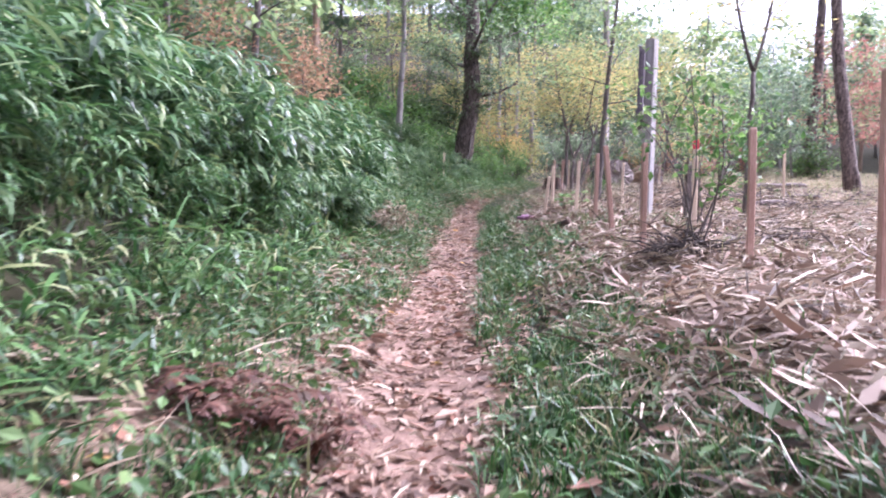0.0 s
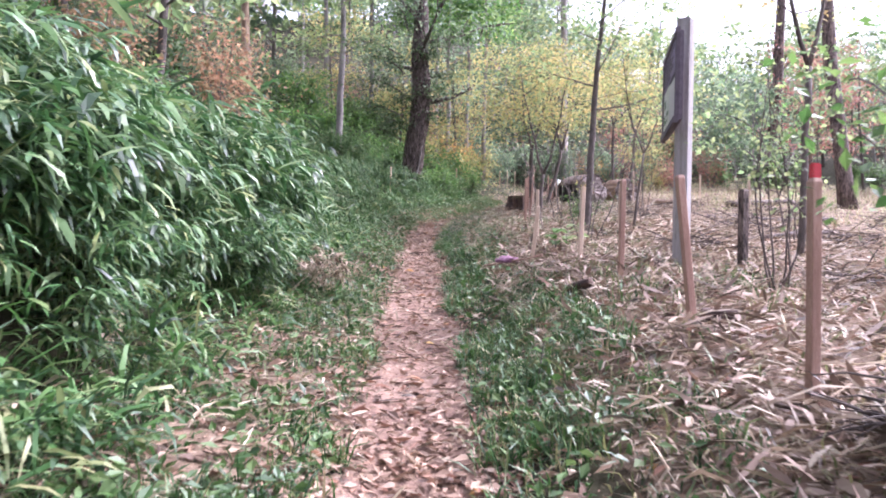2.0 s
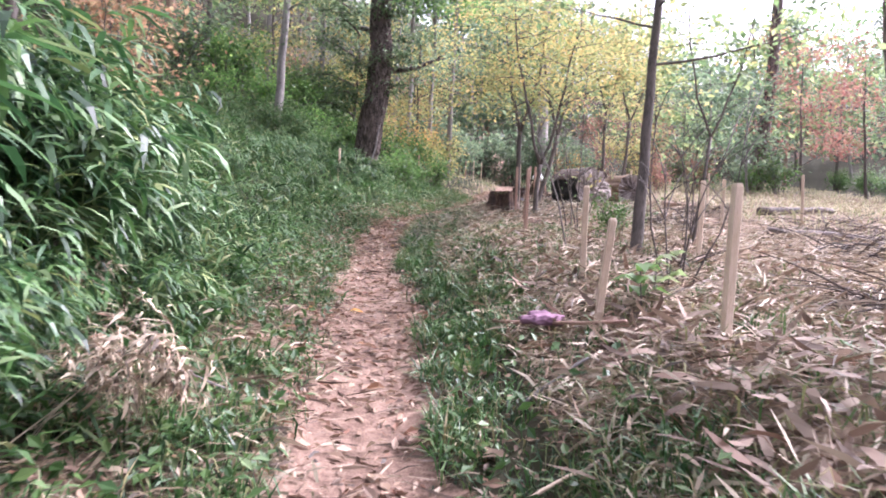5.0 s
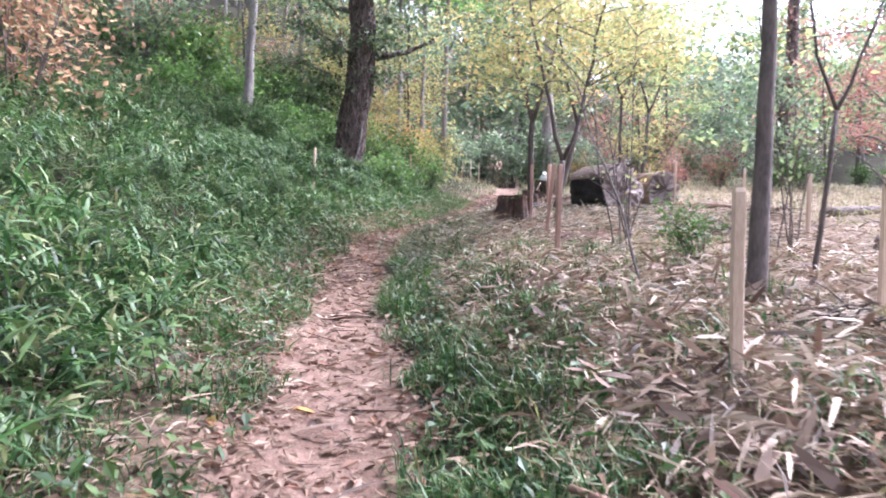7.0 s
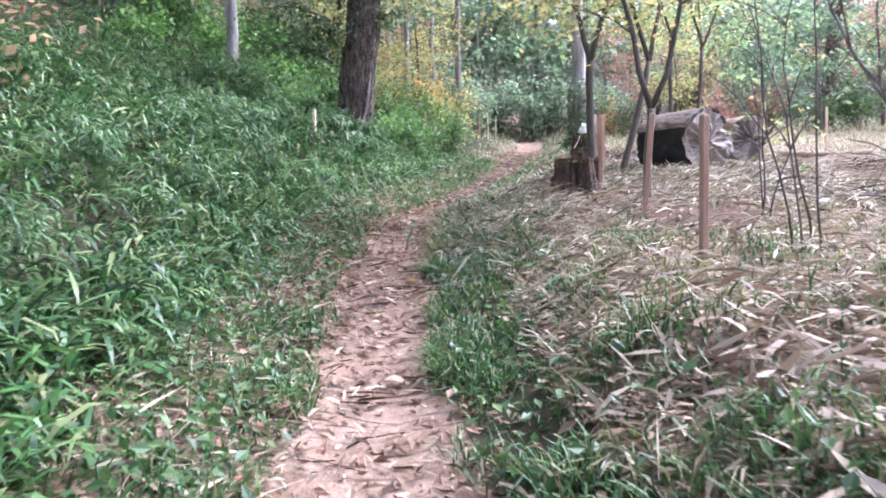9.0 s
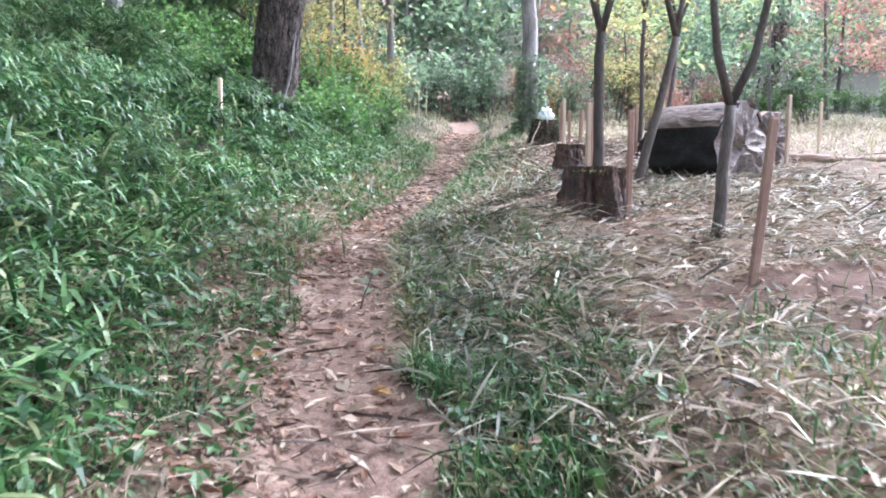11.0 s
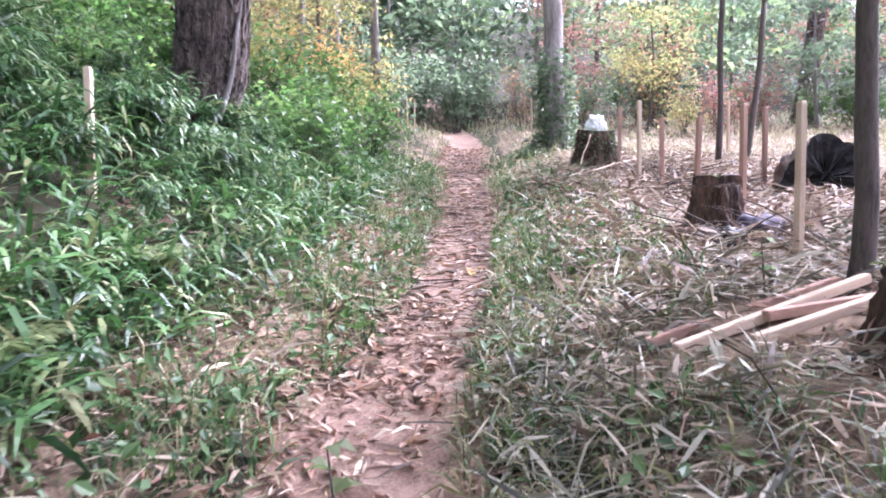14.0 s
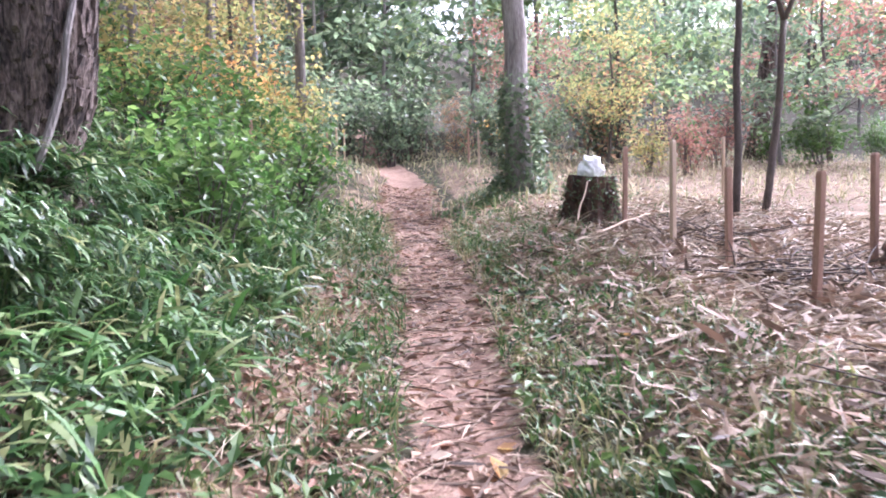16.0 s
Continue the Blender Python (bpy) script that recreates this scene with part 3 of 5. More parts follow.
for z in np.arange(-0.05, 5.6, 0.1):
    f = (z + 0.25) / 15.25
    cx, cy = (np.interp(z, axis[:, 2], axis[:, k]) for k in (0, 1))
    rad = 0.42 * (1 - 0.75 * f) * (1 + 0.45 * math.exp(-f * 15 / 0.35))
    count = max(12, int(2 * math.pi * rad / 0.075))
    for j in range(count):
        if rng.random() < 0.16:
            continue
        a = (j + rng.uniform(-0.3, 0.3)) * 2 * math.pi / count
        w, h, t = rng.uniform(0.02, 0.042), rng.uniform(0.05, 0.12), rng.uniform(0.012, 0.03)
        out, side = np.array([math.cos(a), math.sin(a), 0]), np.array([-math.sin(a), math.cos(a), 0])
        c = np.array([cx, cy, z + rng.uniform(-0.05, 0.05)]) + out * rad
        tilt, o = rng.normal(0, 0.012), len(pv)
        for q, g in ((1.0, -0.02), (0.62, t)):
            for u, v in ((-1, -1), (1, -1), (1, 1), (-1, 1)):
                pv.append(c + side * (u * w * q + v * tilt) + np.array([0, 0, v * h * q]) + out * (g + (0.008 * v if g > 0 else 0)))
        pf += [[o + 4, o + 5, o + 6, o + 7]] + [[o + i, o + (i + 1) % 4, o + 4 + (i + 1) % 4, o + 4 + i] for i in range(4)]
tagged(part("bark_plating", (pv, pf), BARK_DARK, big, "flaking plates of rough bark"), kind="stuff")
part("dead_stem", tube(curve_line((0.28, -0.75, 0.3), (0.62, -0.5, 2.4), (0.05, 0, 0), 8, 9), np.linspace(0.03, 0.012, 8), 7), BARK_GREY, big, "bare pale stem leaning on the trunk")

plant_tree("straight_tree", tree_meshes("straight_tree", 13, 0.17, (0.25, 0), 0.32, 12, 2.4, 4500, 0.18, BARK_GREY, GREEN_MID, 11, seg=16), stand(-4.7, 34.8, sink=0.3), "slim straight tree with pale grey bark")
ivy_tree = plant_tree("ivy_tree", tree_meshes("ivy_tree", 17, 0.27, (0.1, 0), 0.4, 12, 3.2, 4000, 0.2, BARK_GREY, GREEN_DARK, 12, seg=24), stand(5.95, 40.4), "tall grey tree with ivy round its foot")
rng = np.random.default_rng(6)
a, hh = rng.uniform(0, 6.28, 1700), 2.4 * rng.random(1700) ** 1.4
rr = 0.3 + 0.45 * np.exp(-hh / 0.7) * rng.random(1700) + rng.random(1700) * 0.12
part("ivy", leaves(np.stack([rr * np.cos(a), rr * np.sin(a), hh], 1), 0.15, rng), GREEN_DARK, ivy_tree, "dark green ivy leaves")

plant_tree("slim_tree", tree_meshes("slim_tree", 6.5, 0.08, (0.5, 0.1), 0.36, 11, 1.9, 3000, 0.11, BARK_THIN, GREEN_MID, 21, seg=10, flare=1.2), stand(2.8, 16.98), "slim dark-stemmed young tree beside the path")


def forked_tree(x, y, seed, fork, h, r, lean, spread_x, mat, label, nleaf=4200):
    """A young maple whose stem parts in two."""
    rng = np.random.default_rng(seed)
    ob = thing("maple_sapling", stand(x, y), label, "tree", "young maples")
    f = np.array([lean, 0, fork])
    part("trunk", (*tube(curve_line((0, 0, -0.1), f, (0, 0, 0), 7, seed), np.linspace(r * 1.15, r * 0.9, 7), 9, ridges=0.03), True), BARK_THIN, ob)
    cs = []
    for sgn in (-1, 1):
        tip = f + np.array([sgn * spread_x, rng.normal(0, 0.3), h - fork])
        ln = curve_line(f, tip, (sgn * 0.1, 0, 0), 9, seed + 10 * sgn)
        limb = part("limb", (*tube(ln, np.linspace(r * 0.75, r * 0.2, 9), 7), True), BARK_THIN, ob)
        for k in range(9):
            j = rng.integers(2, 9)
            az, el = rng.uniform(0, 6.28), rng.normal(0.2, 0.25)
            l2 = rng.uniform(0.8, 1.9)
            t2 = ln[j] + l2 * np.array([math.cos(az) * math.cos(el), math.sin(az) * math.cos(el), math.sin(el)])
            tw = curve_line(ln[j], t2, (0, 0, 0.1), 5, seed + 31 * k + sgn)
            part("twig", (*tube(tw, np.linspace(r * 0.25, r * 0.06, 5), 5, cap=False), True), BARK_THIN, limb)
            cs += [tw[2], tw[3], tw[4]]
    cs = np.array(cs)
    part("crown", leaves(cs[rng.integers(0, len(cs), nleaf)] + rng.normal(0, 1, (nleaf, 3)) * [0.42, 0.42, 0.2], 0.095, rng, 0.35), mat, ob)
    return ob


forked_tree(2.8, 23.98, 41, 1.12, 4.5, 0.052, 0.08, 0.75, YELLOW, "forked young maple with thin yellowing leaves")
forked_tree(2.82, 26.9, 42, 2.0, 4.9, 0.065, 0.05, 0.5, YELLOW, "dark-stemmed young maple behind a mossy stump")
forked_tree(3.35, 26.9, 43, 1.9, 4.7, 0.055, 0.5, 0.5, YELLOW, "leaning young maple with yellow leaves", 3000)
forked_tree(4.95, 12.8, 46, 2.6, 5.5, 0.045, 0.1, 0.6, YELLOW, "thin young tree with sparse yellow leaves in the clearing", 700)
forked_tree(4.1, 18.4, 47, 1.6, 3.6, 0.025, 0.2, 0.5, YELLOW, "thin sapling with sparse yellow leaves in the clearing", 500)
forked_tree(7.4, 35.7, 44, 3.4, 6.6, 0.055, 0.05, 0.6, YELLOW, "young maple with sparse yellow leaves in the clearing")
forked_tree(8.1, 35.9, 45, 3.0, 6.6, 0.055, 0.35, 0.6, YELLOW, "curved young maple with sparse yellow leaves in the clearing")


def bare_shrub(x, y, seed, stems, h, label, mat=None, nleaf=0):
    rng = np.random.default_rng(seed)
    ob = thing("sapling_shrub", stand(x, y), label, "shrub", "thin-stemmed shrubs")
    cs = []
    for k in range(stems):
        tip = np.array([rng.normal(0, 0.27), rng.normal(0, 0.27), h * rng.uniform(0.7, 1.1)])
        ln = curve_line((rng.normal(0, 0.06), rng.normal(0, 0.06), -0.05), tip, (rng.normal(0, 0.08), 0, 0), 8, seed + k)
        stem = part("stem", (*tube(ln, np.linspace(0.011, 0.004, 8), 6), True), BARK_THIN, ob)
        for q in range(4):
            j = rng.integers(3, 8)
            az = rng.uniform(0, 6.28)
            t2 = ln[j] + rng.uniform(0.2, 0.55) * np.array([math.cos(az), math.sin(az), rng.uniform(0.3, 1.2)])
            tw = curve_line(ln[j], t2, (0, 0, 0.06), 5, seed + 9 * k + q)
            part("twig", (*tube(tw, np.linspace(0.007, 0.003, 5), 4, cap=False), True), BARK_THIN, stem)
            cs += [tw[2], tw[3], tw[4]]
    if nleaf:
        cs = np.array(cs)
        part("leaves", leaves(cs[rng.integers(0, len(cs), nleaf)] + rng.normal(0, 0.14, (nleaf, 3)), 0.075, rng), mat, ob)
    return ob


bare_shrub(2.8, 20.3, 51, 4, 2.4, "thin bare-stemmed shrub with a few leaves", GREEN_MID, 90)
bare_shrub(3.5, 22.3, 52, 3, 2.0, "thin bare-stemmed shrub with a few leaves", YELLOW, 60)
bare_shrub(2.26, 5.72, 53, 5, 1.5, "thin shrub with green leaves growing from a heap of cut brush", SHRUB_GREEN, 760)
bare_shrub(3.3, 9.8, 54, 6, 2.3, "thin shrub with light green leaves", GREEN_MID, 520)
bare_shrub(4.6, 19.8, 56, 5, 2.2, "thin shrub with grey-green leaves in the clearing", GREEN_MID, 260)
bare_shrub(5.6, 14.2, 57, 4, 2.2, "thin shrub with yellow-green leaves in the clearing", GREEN_LIGHT, 160)
bare_shrub(2.4, 14.4, 58, 5, 1.4, "thin leafless twigs in the litter")
# a long branch that reaches across from the clearing
branch = thing("leaning_branch", stand(2.1, 17.3), "long bare branching stem leaning over the clearing", "branch")
bl = curve_line((0, 0, -0.1), (-0.35, 1.1, 1.95), (0.05, 0, 0.1), 12, 77)
part("stem", (*tube(bl, np.linspace(0.014, 0.005, 12), 7), True), BARK_THIN, branch)
for q in range(8):
    j = 3 + q
    part("twig", tube(curve_line(bl[j], bl[j] + np.array([(-1) ** q * 0.3, 0.25 * math.sin(q), 0.2 + 0.05 * q]), (0, 0, 0.05), 5, 80 + q), np.linspace(0.006, 0.002, 5), 5, cap=False), BARK_THIN, branch)


# ---- shrubs and bushes ----
def bush_mesh(name, seed, w, h, nleaf, leaf, mat, nstem=9):
    rng = np.random.default_rng(seed)
    pieces, cs = [], []
    for k in range(nstem):
        az = rng.uniform(0, 6.28)
        tip = np.array([math.cos(az) * w * rng.uniform(0.1, 0.8), math.sin(az) * w * rng.uniform(0.1, 0.8), h * rng.uniform(0.5, 1.0)])
        ln = curve_line((rng.normal(0, 0.1), rng.normal(0, 0.1), -0.1), tip, (0, 0, 0.1), 7, seed * 13 + k)
        pieces.append(tube(ln, np.linspace(0.02, 0.004, 7), 4, cap=False))
        for q in range(4):
            j = rng.integers(2, 7)
            tw = curve_line(ln[j], ln[j] + rng.normal(0, 1, 3) * [w * 0.3, w * 0.3, h * 0.15], (0, 0, 0.04), 4, seed * 17 + k * 5 + q)
            pieces.append(tube(tw, np.linspace(0.006, 0.002, 4), 3, cap=False))
            cs += [tw[1], tw[2], tw[3]]
        cs += [ln[3], ln[4], ln[5], ln[6]]
    cs = np.array(cs)
    c = cs[rng.integers(0, len(cs), nleaf)] + rng.normal(0, 1, (nleaf, 3)) * [w * 0.15, w * 0.15, h * 0.1]
    c[:, 2] = np.maximum(c[:, 2], 0.03)
    return mesh_of(name + "_stems", *join(pieces), BARK_THIN, smooth=True), mesh_of(name + "_leaves", *leaves(c, leaf, rng, 0.45), mat)


def plant_bush(name, meshes, m, label, group=""):
    ob = thing(name, m, label, "shrub", group)
    part("branchwork", meshes[0], None, ob)
    part("foliage", meshes[1], None, ob)
    return ob


BUSH_DARK = bush_mesh("bush_dark", 1, 1.2, 1.6, 1000, 0.14, GREEN_DARK)
BUSH_MID = bush_mesh("bush_mid", 2, 1.1, 1.5, 1000, 0.13, SHRUB_GREEN)
BUSH_LIGHT = bush_mesh("bush_light", 3, 1.1, 1.3, 1000, 0.13, GREEN_LIGHT)
BUSH_YELLOW = bush_mesh("bush_yellow", 4, 1.3, 2.2, 1000, 0.135, YELLOW)
BUSH_ORANGE = bush_mesh("bush_orange", 5, 1.3, 2.2, 1000, 0.135, ORANGE)
BUSH_RUST = bush_mesh("bush_rust", 6, 1.5, 2.8, 1100, 0.14, RUST)
BUSH_RED = bush_mesh("bush_red", 7, 1.4, 2.6, 1000, 0.135, RED)
SHRUBS = [
    (BUSH_MID, "leafy green shrub on the bank by the path", [(-0.2, 33.2, 0.85), (0.4, 35.0, 0.8), (-2.3, 35.6, 0.9), (1.0, 37.4, 0.9), (-0.9, 36.4, 1.0), (-3.2, 38.4, 1.1), (0.2, 39.4, 1.1), (1.2, 46.2, 1.1)]),
    (BUSH_LIGHT, "bright green shrub on the sunlit bank", [(-0.6, 34.6, 0.8), (-2.8, 33.4, 0.7), (-1.9, 37.6, 1.1), (-3.8, 36.6, 1.0), (0.7, 42.4, 1.1), (-5.6, 37.8, 1.2), (-4.6, 40.6, 1.3), (-6.4, 33.4, 1.0)]),
    (BUSH_DARK, "dense dark evergreen shrub beside the far path", [(2.4, 47.6, 1.3), (3.6, 51.0, 1.5), (5.0, 54.6, 1.7), (6.9, 55.5, 1.7), (8.3, 57.5, 1.8), (10.4, 53.5, 1.6), (1.2, 50.5, 1.7), (2.6, 55.5, 2.0), (9.6, 47.6, 1.1), (13.5, 50.5, 1.5)]),
    (BUSH_YELLOW, "shrub with yellow autumn leaves", [(0.75, 41.0, 0.9), (1.9, 44.6, 1.1), (-1.2, 41.6, 1.0), (-2.4, 42.6, 1.2), (12.0, 45.0, 0.8), (-5.0, 45.5, 1.2)]),
    (BUSH_ORANGE, "shrub with orange autumn leaves", [(0.1, 41.8, 0.95), (1.3, 45.0, 1.0), (9.4, 49.0, 0.8)]),
    (BUSH_RUST, "shrub with withered rust-brown leaves", [(-6.4, 24.6, 1.15), (-7.4, 27.4, 1.35), (9.8, 55.5, 0.9), (-8.2, 20.5, 1.2)]),
    (BUSH_RED, "shrub with red autumn leaves", [(11.8, 53.5, 1.0), (15.5, 46.5, 1.0), (12.4, 43.6, 0.8)]),
]
rng = np.random.default_rng(9)
for meshes, label, places in SHRUBS:
    for x, y, s in places:
        plant_bush("leafy_shrub", meshes, stand(x, y, rng.uniform(0, 360), s, 0.05), label, label)

plant_bush("leafy_shrub", BUSH_MID, stand(3.2, 19.0, 40, 0.42, 0.03), "low leafy green shrub growing out of the litter", "low shrubs in the clearing")
slope = [(BUSH_MID, "leafy green shrub on the wooded slope"), (BUSH_DARK, "dark evergreen shrub on the wooded slope"), (BUSH_LIGHT, "bright green shrub on the wooded slope"), (BUSH_YELLOW, "yellowing shrub on the wooded slope"), (BUSH_RUST, "rust-brown shrub on the wooded slope")]
for k in range(62):
    y = rng.uniform(13, 60)
    d = -rng.uniform(6.3, 22) - 2.5 * (y < 20)
    meshes, label = slope[rng.choice(5, p=[0.36, 0.22, 0.26, 0.08, 0.08])]
    plant_bush("leafy_shrub", meshes, stand(float(path_x(y)) + d, y, rng.uniform(0, 360), rng.uniform(1.0, 2.0), 0.1), label, label)
rim = [(BUSH_MID, "leafy green shrub at the edge of the clearing"), (BUSH_DARK, "dark evergreen shrub at the edge of the clearing"), (BUSH_YELLOW, "yellowing shrub at the edge of the clearing"), (BUSH_RUST, "rust-brown shrub at the edge of the clearing")]
for k in range(38):
    a = rng.uniform(-0.35, 1.5)
    q = rng.uniform(26, 50)
    x, y = 6 + q * math.cos(a), 22 + q * math.sin(a)
    meshes, label = rim[rng.choice(4, p=[0.5, 0.3, 0.12, 0.08])]
    plant_bush("leafy_shrub", meshes, stand(x, y, rng.uniform(0, 360), rng.uniform(0.8, 1.5), 0.1), label, label)

# ---- woods round about ----
WOOD = [
    ("broadleaf_tree", tree_meshes("broadleaf_a", 12, 0.16, (0.4, 0.2), 0.22, 16, 2.9, 1250, 0.48, BARK_THIN, GREEN_MID, 61, twigs=2, seg=9), "broad-leaved woodland tree with green leaves"),
    ("broadleaf_tree", tree_meshes("broadleaf_b", 10, 0.13, (-0.3, 0.2), 0.18, 16, 2.7, 1250, 0.48, BARK_GREY, GREEN_DARK, 62, twigs=2, seg=9), "grey-barked woodland tree with dark green leaves"),
    ("maple_tree", tree_meshes("maple_a", 7, 0.09, (0.3, 0), 0.25, 13, 2.3, 2200, 0.2, BARK_THIN, YELLOW, 63, twigs=3, seg=8), "maple tree in yellow autumn leaf"),
    ("maple_tree", tree_meshes("maple_b", 7, 0.09, (-0.3, 0.2), 0.25, 13, 2.3, 2200, 0.2, BARK_THIN, RED, 64, twigs=3, seg=8), "maple tree in red autumn leaf"),
    ("cedar_tree", tree_meshes("cedar", 18, 0.24, (0.1, 0), 0.3, 26, 2.2, 1350, 0.56, BARK_OCHRE, GREEN_DARK, 65, lift=-0.1, twigs=1, seg=10, crown_shape=0.75), "tall straight cedar with a narrow dark crown"),
    ("maple_tree", tree_meshes("maple_c", 8, 0.1, (-0.2, 0.3), 0.22, 14, 2.4, 2200, 0.2, BARK_THIN, ORANGE, 66, twigs=3, seg=8), "maple tree in orange autumn leaf"),
    ("tall_tree", tree_meshes("tall_tree", 19, 0.26, (0.5, 0.2), 0.62, 10, 3.0, 1500, 0.3, BARK_DARK, GREEN_MID, 68, twigs=3, seg=12), "tall dark-trunked tree with a high thin crown"),
    ("pale_tree", tree_meshes("pale_tree", 16, 0.15, (0.15, 0), 0.5, 12, 2.4, 2600, 0.3, BARK_GREY, GREEN_LIGHT, 67, twigs=3, seg=9), "slender pale-trunked tree with a high light crown"),
]


def wood(kind, x, y, s=1.0, turn=None):
    name, meshes, label = WOOD[kind]
    plant_tree(name, meshes, stand(x, y, rng.uniform(0, 360) if turn is None else turn, s, 0.15), label, "tree", "woodland trees")


for x, y, s in ((0.1, 45.6, 0.95), (2.0, 44.6, 0.95), (1.1, 48.0, 0.9), (-2.2, 47.0, 1.0), (-4.2, 44.0, 1.0), (-0.8, 51, 1.0), (3.4, 60, 1.1), (-1.6, 43, 0.8), (-6.4, 42, 1.0)):
    wood(7, x, y, s)
for kind, x, y, s in ((6, 12.9, 26.3, 1.0), (6, 20.6, 50.8, 1.5), (6, 19.5, 33.5, 0.9), (3, 23.5, 44.5, 1.0), (3, 22.6, 49.0, 1.15), (0, 28, 36, 0.75), (1, 25, 30, 0.7), (0, 31, 27, 0.8), (1, 28, 43, 0.75), (2, 11.4, 46.5, 0.65), (0, 14.5, 51, 0.7), (1, 20.5, 58, 0.8), (3, 12.6, 56, 0.75), (1, 7.5, 60, 1.0), (1, 4.5, 57, 0.9), (3, 17.0, 58.5, 0.7), (1, 18.5, 47.0, 0.6), (2, -2.6, 40.5, 0.8), (2, -5.6, 39.5, 0.8), (2, 0.3, 44.0, 0.75), (2, -2.8, 50.5, 1.0), (2, 0.6, 54.5, 1.0), (1, 4.8, 62, 1.2), (0, 8.5, 64, 1.2), (1, 12.5, 62, 1.1), (0, 17, 64, 1.1), (1, 23, 62, 0.8), (0, 30, 58, 0.8), (1, 38, 48, 0.7), (0, 40, 38, 0.7), (1, 38, 28, 0.7), (0, 34, 20, 0.7)):
    wood(kind, x, y, s)
placed, tries = [], 0
while len(placed) < 162 and tries < 6000:
    tries += 1
    x, y = rng.uniform(-42, 95), rng.uniform(-14, 130)
    d = x - float(path_x(min(y, 60)))
    open_ground = (-7.5 < d < 26 and y < 60) or (d >= 0 and math.hypot(x - 6, y - 20) < 52) or (-14 < d and y < 18 and d < 0)
    if open_ground or any((x - a) ** 2 + (y - b) ** 2 < 9 for a, b in placed):
        continue
    placed.append((x, y))
    kind = rng.choice([0, 0, 1, 1, 4, 2, 5, 3, 7], p=[0.18, 0.18, 0.2, 0.14, 0.16, 0.03, 0.03, 0.04, 0.04])
    wood(int(kind), x, y, rng.uniform(0.8, 1.25) * (0.95 if d > 6 else 1.0))

# ---- dwarf bamboo on the bank ----
def bamboo_mesh(seed, culms, h, stem_mat=None, leaf_mat=None):
    rng = np.random.default_rng(seed)
    pieces, lp, la, lu, ll = [], [], [], [], []
    for k in range(culms):
        az = rng.normal(0.0, 0.65)
        out = h * rng.uniform(0.25, 0.6)
        top = np.array([math.cos(az) * out, math.sin(az) * out, h * rng.uniform(0.65, 1.05)])
        ln = curve_line((rng.normal(0, 0.12), rng.normal(0, 0.12), -0.05), top, (-out * 0.15, 0, 0.18 * h), 9, seed * 31 + k)
        pieces.append(tube(ln, np.linspace(0.006, 0.002, 9), 3, cap=False))
        for q in range(20):
            j = rng.integers(3, 9)
            tipaz = az + rng.normal(0, 0.75)
            b = ln[j] + rng.normal(0, 0.1, 3) * [1, 1, 0.6]
            for g in range(rng.integers(2, 5)):
                lp.append(b)
                la.append(tipaz + rng.normal(0, 0.55))
                lu.append(rng.normal(-0.05, 0.35))
                ll.append(rng.uniform(0.17, 0.38) / 1.4)
    n = len(lp)
    v, f = long_leaves(np.array(lp), np.array(la), np.array(lu), np.array(ll), np.array(ll) * rng.uniform(0.105, 0.15, n), rng.uniform(0.4, 1.1, n), rng.normal(0, 0.5, n))
    return mesh_of("bamboo_culms", *join(pieces), stem_mat or GREEN_MID), mesh_of("bamboo_leaves", v, f, leaf_mat or BAMBOO_LEAF)


BAMBOO = [bamboo_mesh(s, 5, 1.0) for s in range(6)]
rng = np.random.default_rng(15)
count = 0
while count < 299:
    y = rng.uniform(0.3, 15.2) if count < 205 else rng.uniform(13, 33) if count < 250 else rng.uniform(25.5, 32)
    front = 1.65 + 0.75 * float(1 - ease(y, 4.0, 8.0)) + 0.25 * float(1 - ease(y, 8.0, 12.0)) + 0.15 * math.sin(2.3 * y)
    d = -front - 4.2 * rng.random() ** 1.4
    if y > 15.3 and d > -2.1:
        continue
    if count >= 250:
        d = -rng.uniform(2.0, 4.0)
        if 26.3 < y < 29.8 and d > -3.1:
            continue
    x = float(path_x(y)) + d
    h = rng.uniform(1.2, 1.75) * (1 - 0.5 * float(ease(y, 14.5, 18))) * (0.5 + 0.5 * min(1, max(0, -d - front) / 0.9))
    c = BAMBOO[rng.integers(0, 6)]
    ob = thing("dwarf_bamboo", stand(x, y, rng.normal(-10, 40), h), "arching dwarf bamboo with long green leaves on the bank", "bamboo", "dwarf bamboo on the bank")
    part("culm", c[0], None, ob)
    part("leaves", c[1], None, ob)
    count += 1


DRY = [bamboo_mesh(40 + s, 4, 1.0, STRAW, STRAW) for s in range(3)]
for k in range(9):
    y = rng.uniform(7.5, 15)
    x = float(path_x(y)) - rng.uniform(1.45, 2.4)
    c = DRY[k % 3]
    ob = thing("withered_bamboo", stand(x, y, rng.normal(-10, 60), rng.uniform(0.3, 0.7), 0, rng.normal(0, 20), rng.uniform(0, 35)), "withered tan bamboo stems drooping at the foot of the bank", "bamboo", "withered bamboo")
    part("culm", c[0], None, ob)
    part("foliage", c[1], None, ob)


# ---- undergrowth, joined ----
def scatter(n, ylo, yhi, dlo, dhi, rng, power=1.0):
    y = rng.uniform(ylo, yhi, n)
    d = dlo + (dhi - dlo) * rng.random(n) ** power
    x = path_x(y) + d
    return x, y, d


def keep_patches(x, y, rng, scale, share):
    """Thin a scatter out into irregular patches."""
    v = np.sin(x * scale + 2 * np.sin(y * scale * 0.6)) * np.sin(y * scale * 0.9 + 1.7 * np.sin(x * scale * 0.7)) * 0.5 + 0.5
    return rng.random(len(x)) < share + (1 - share) * v


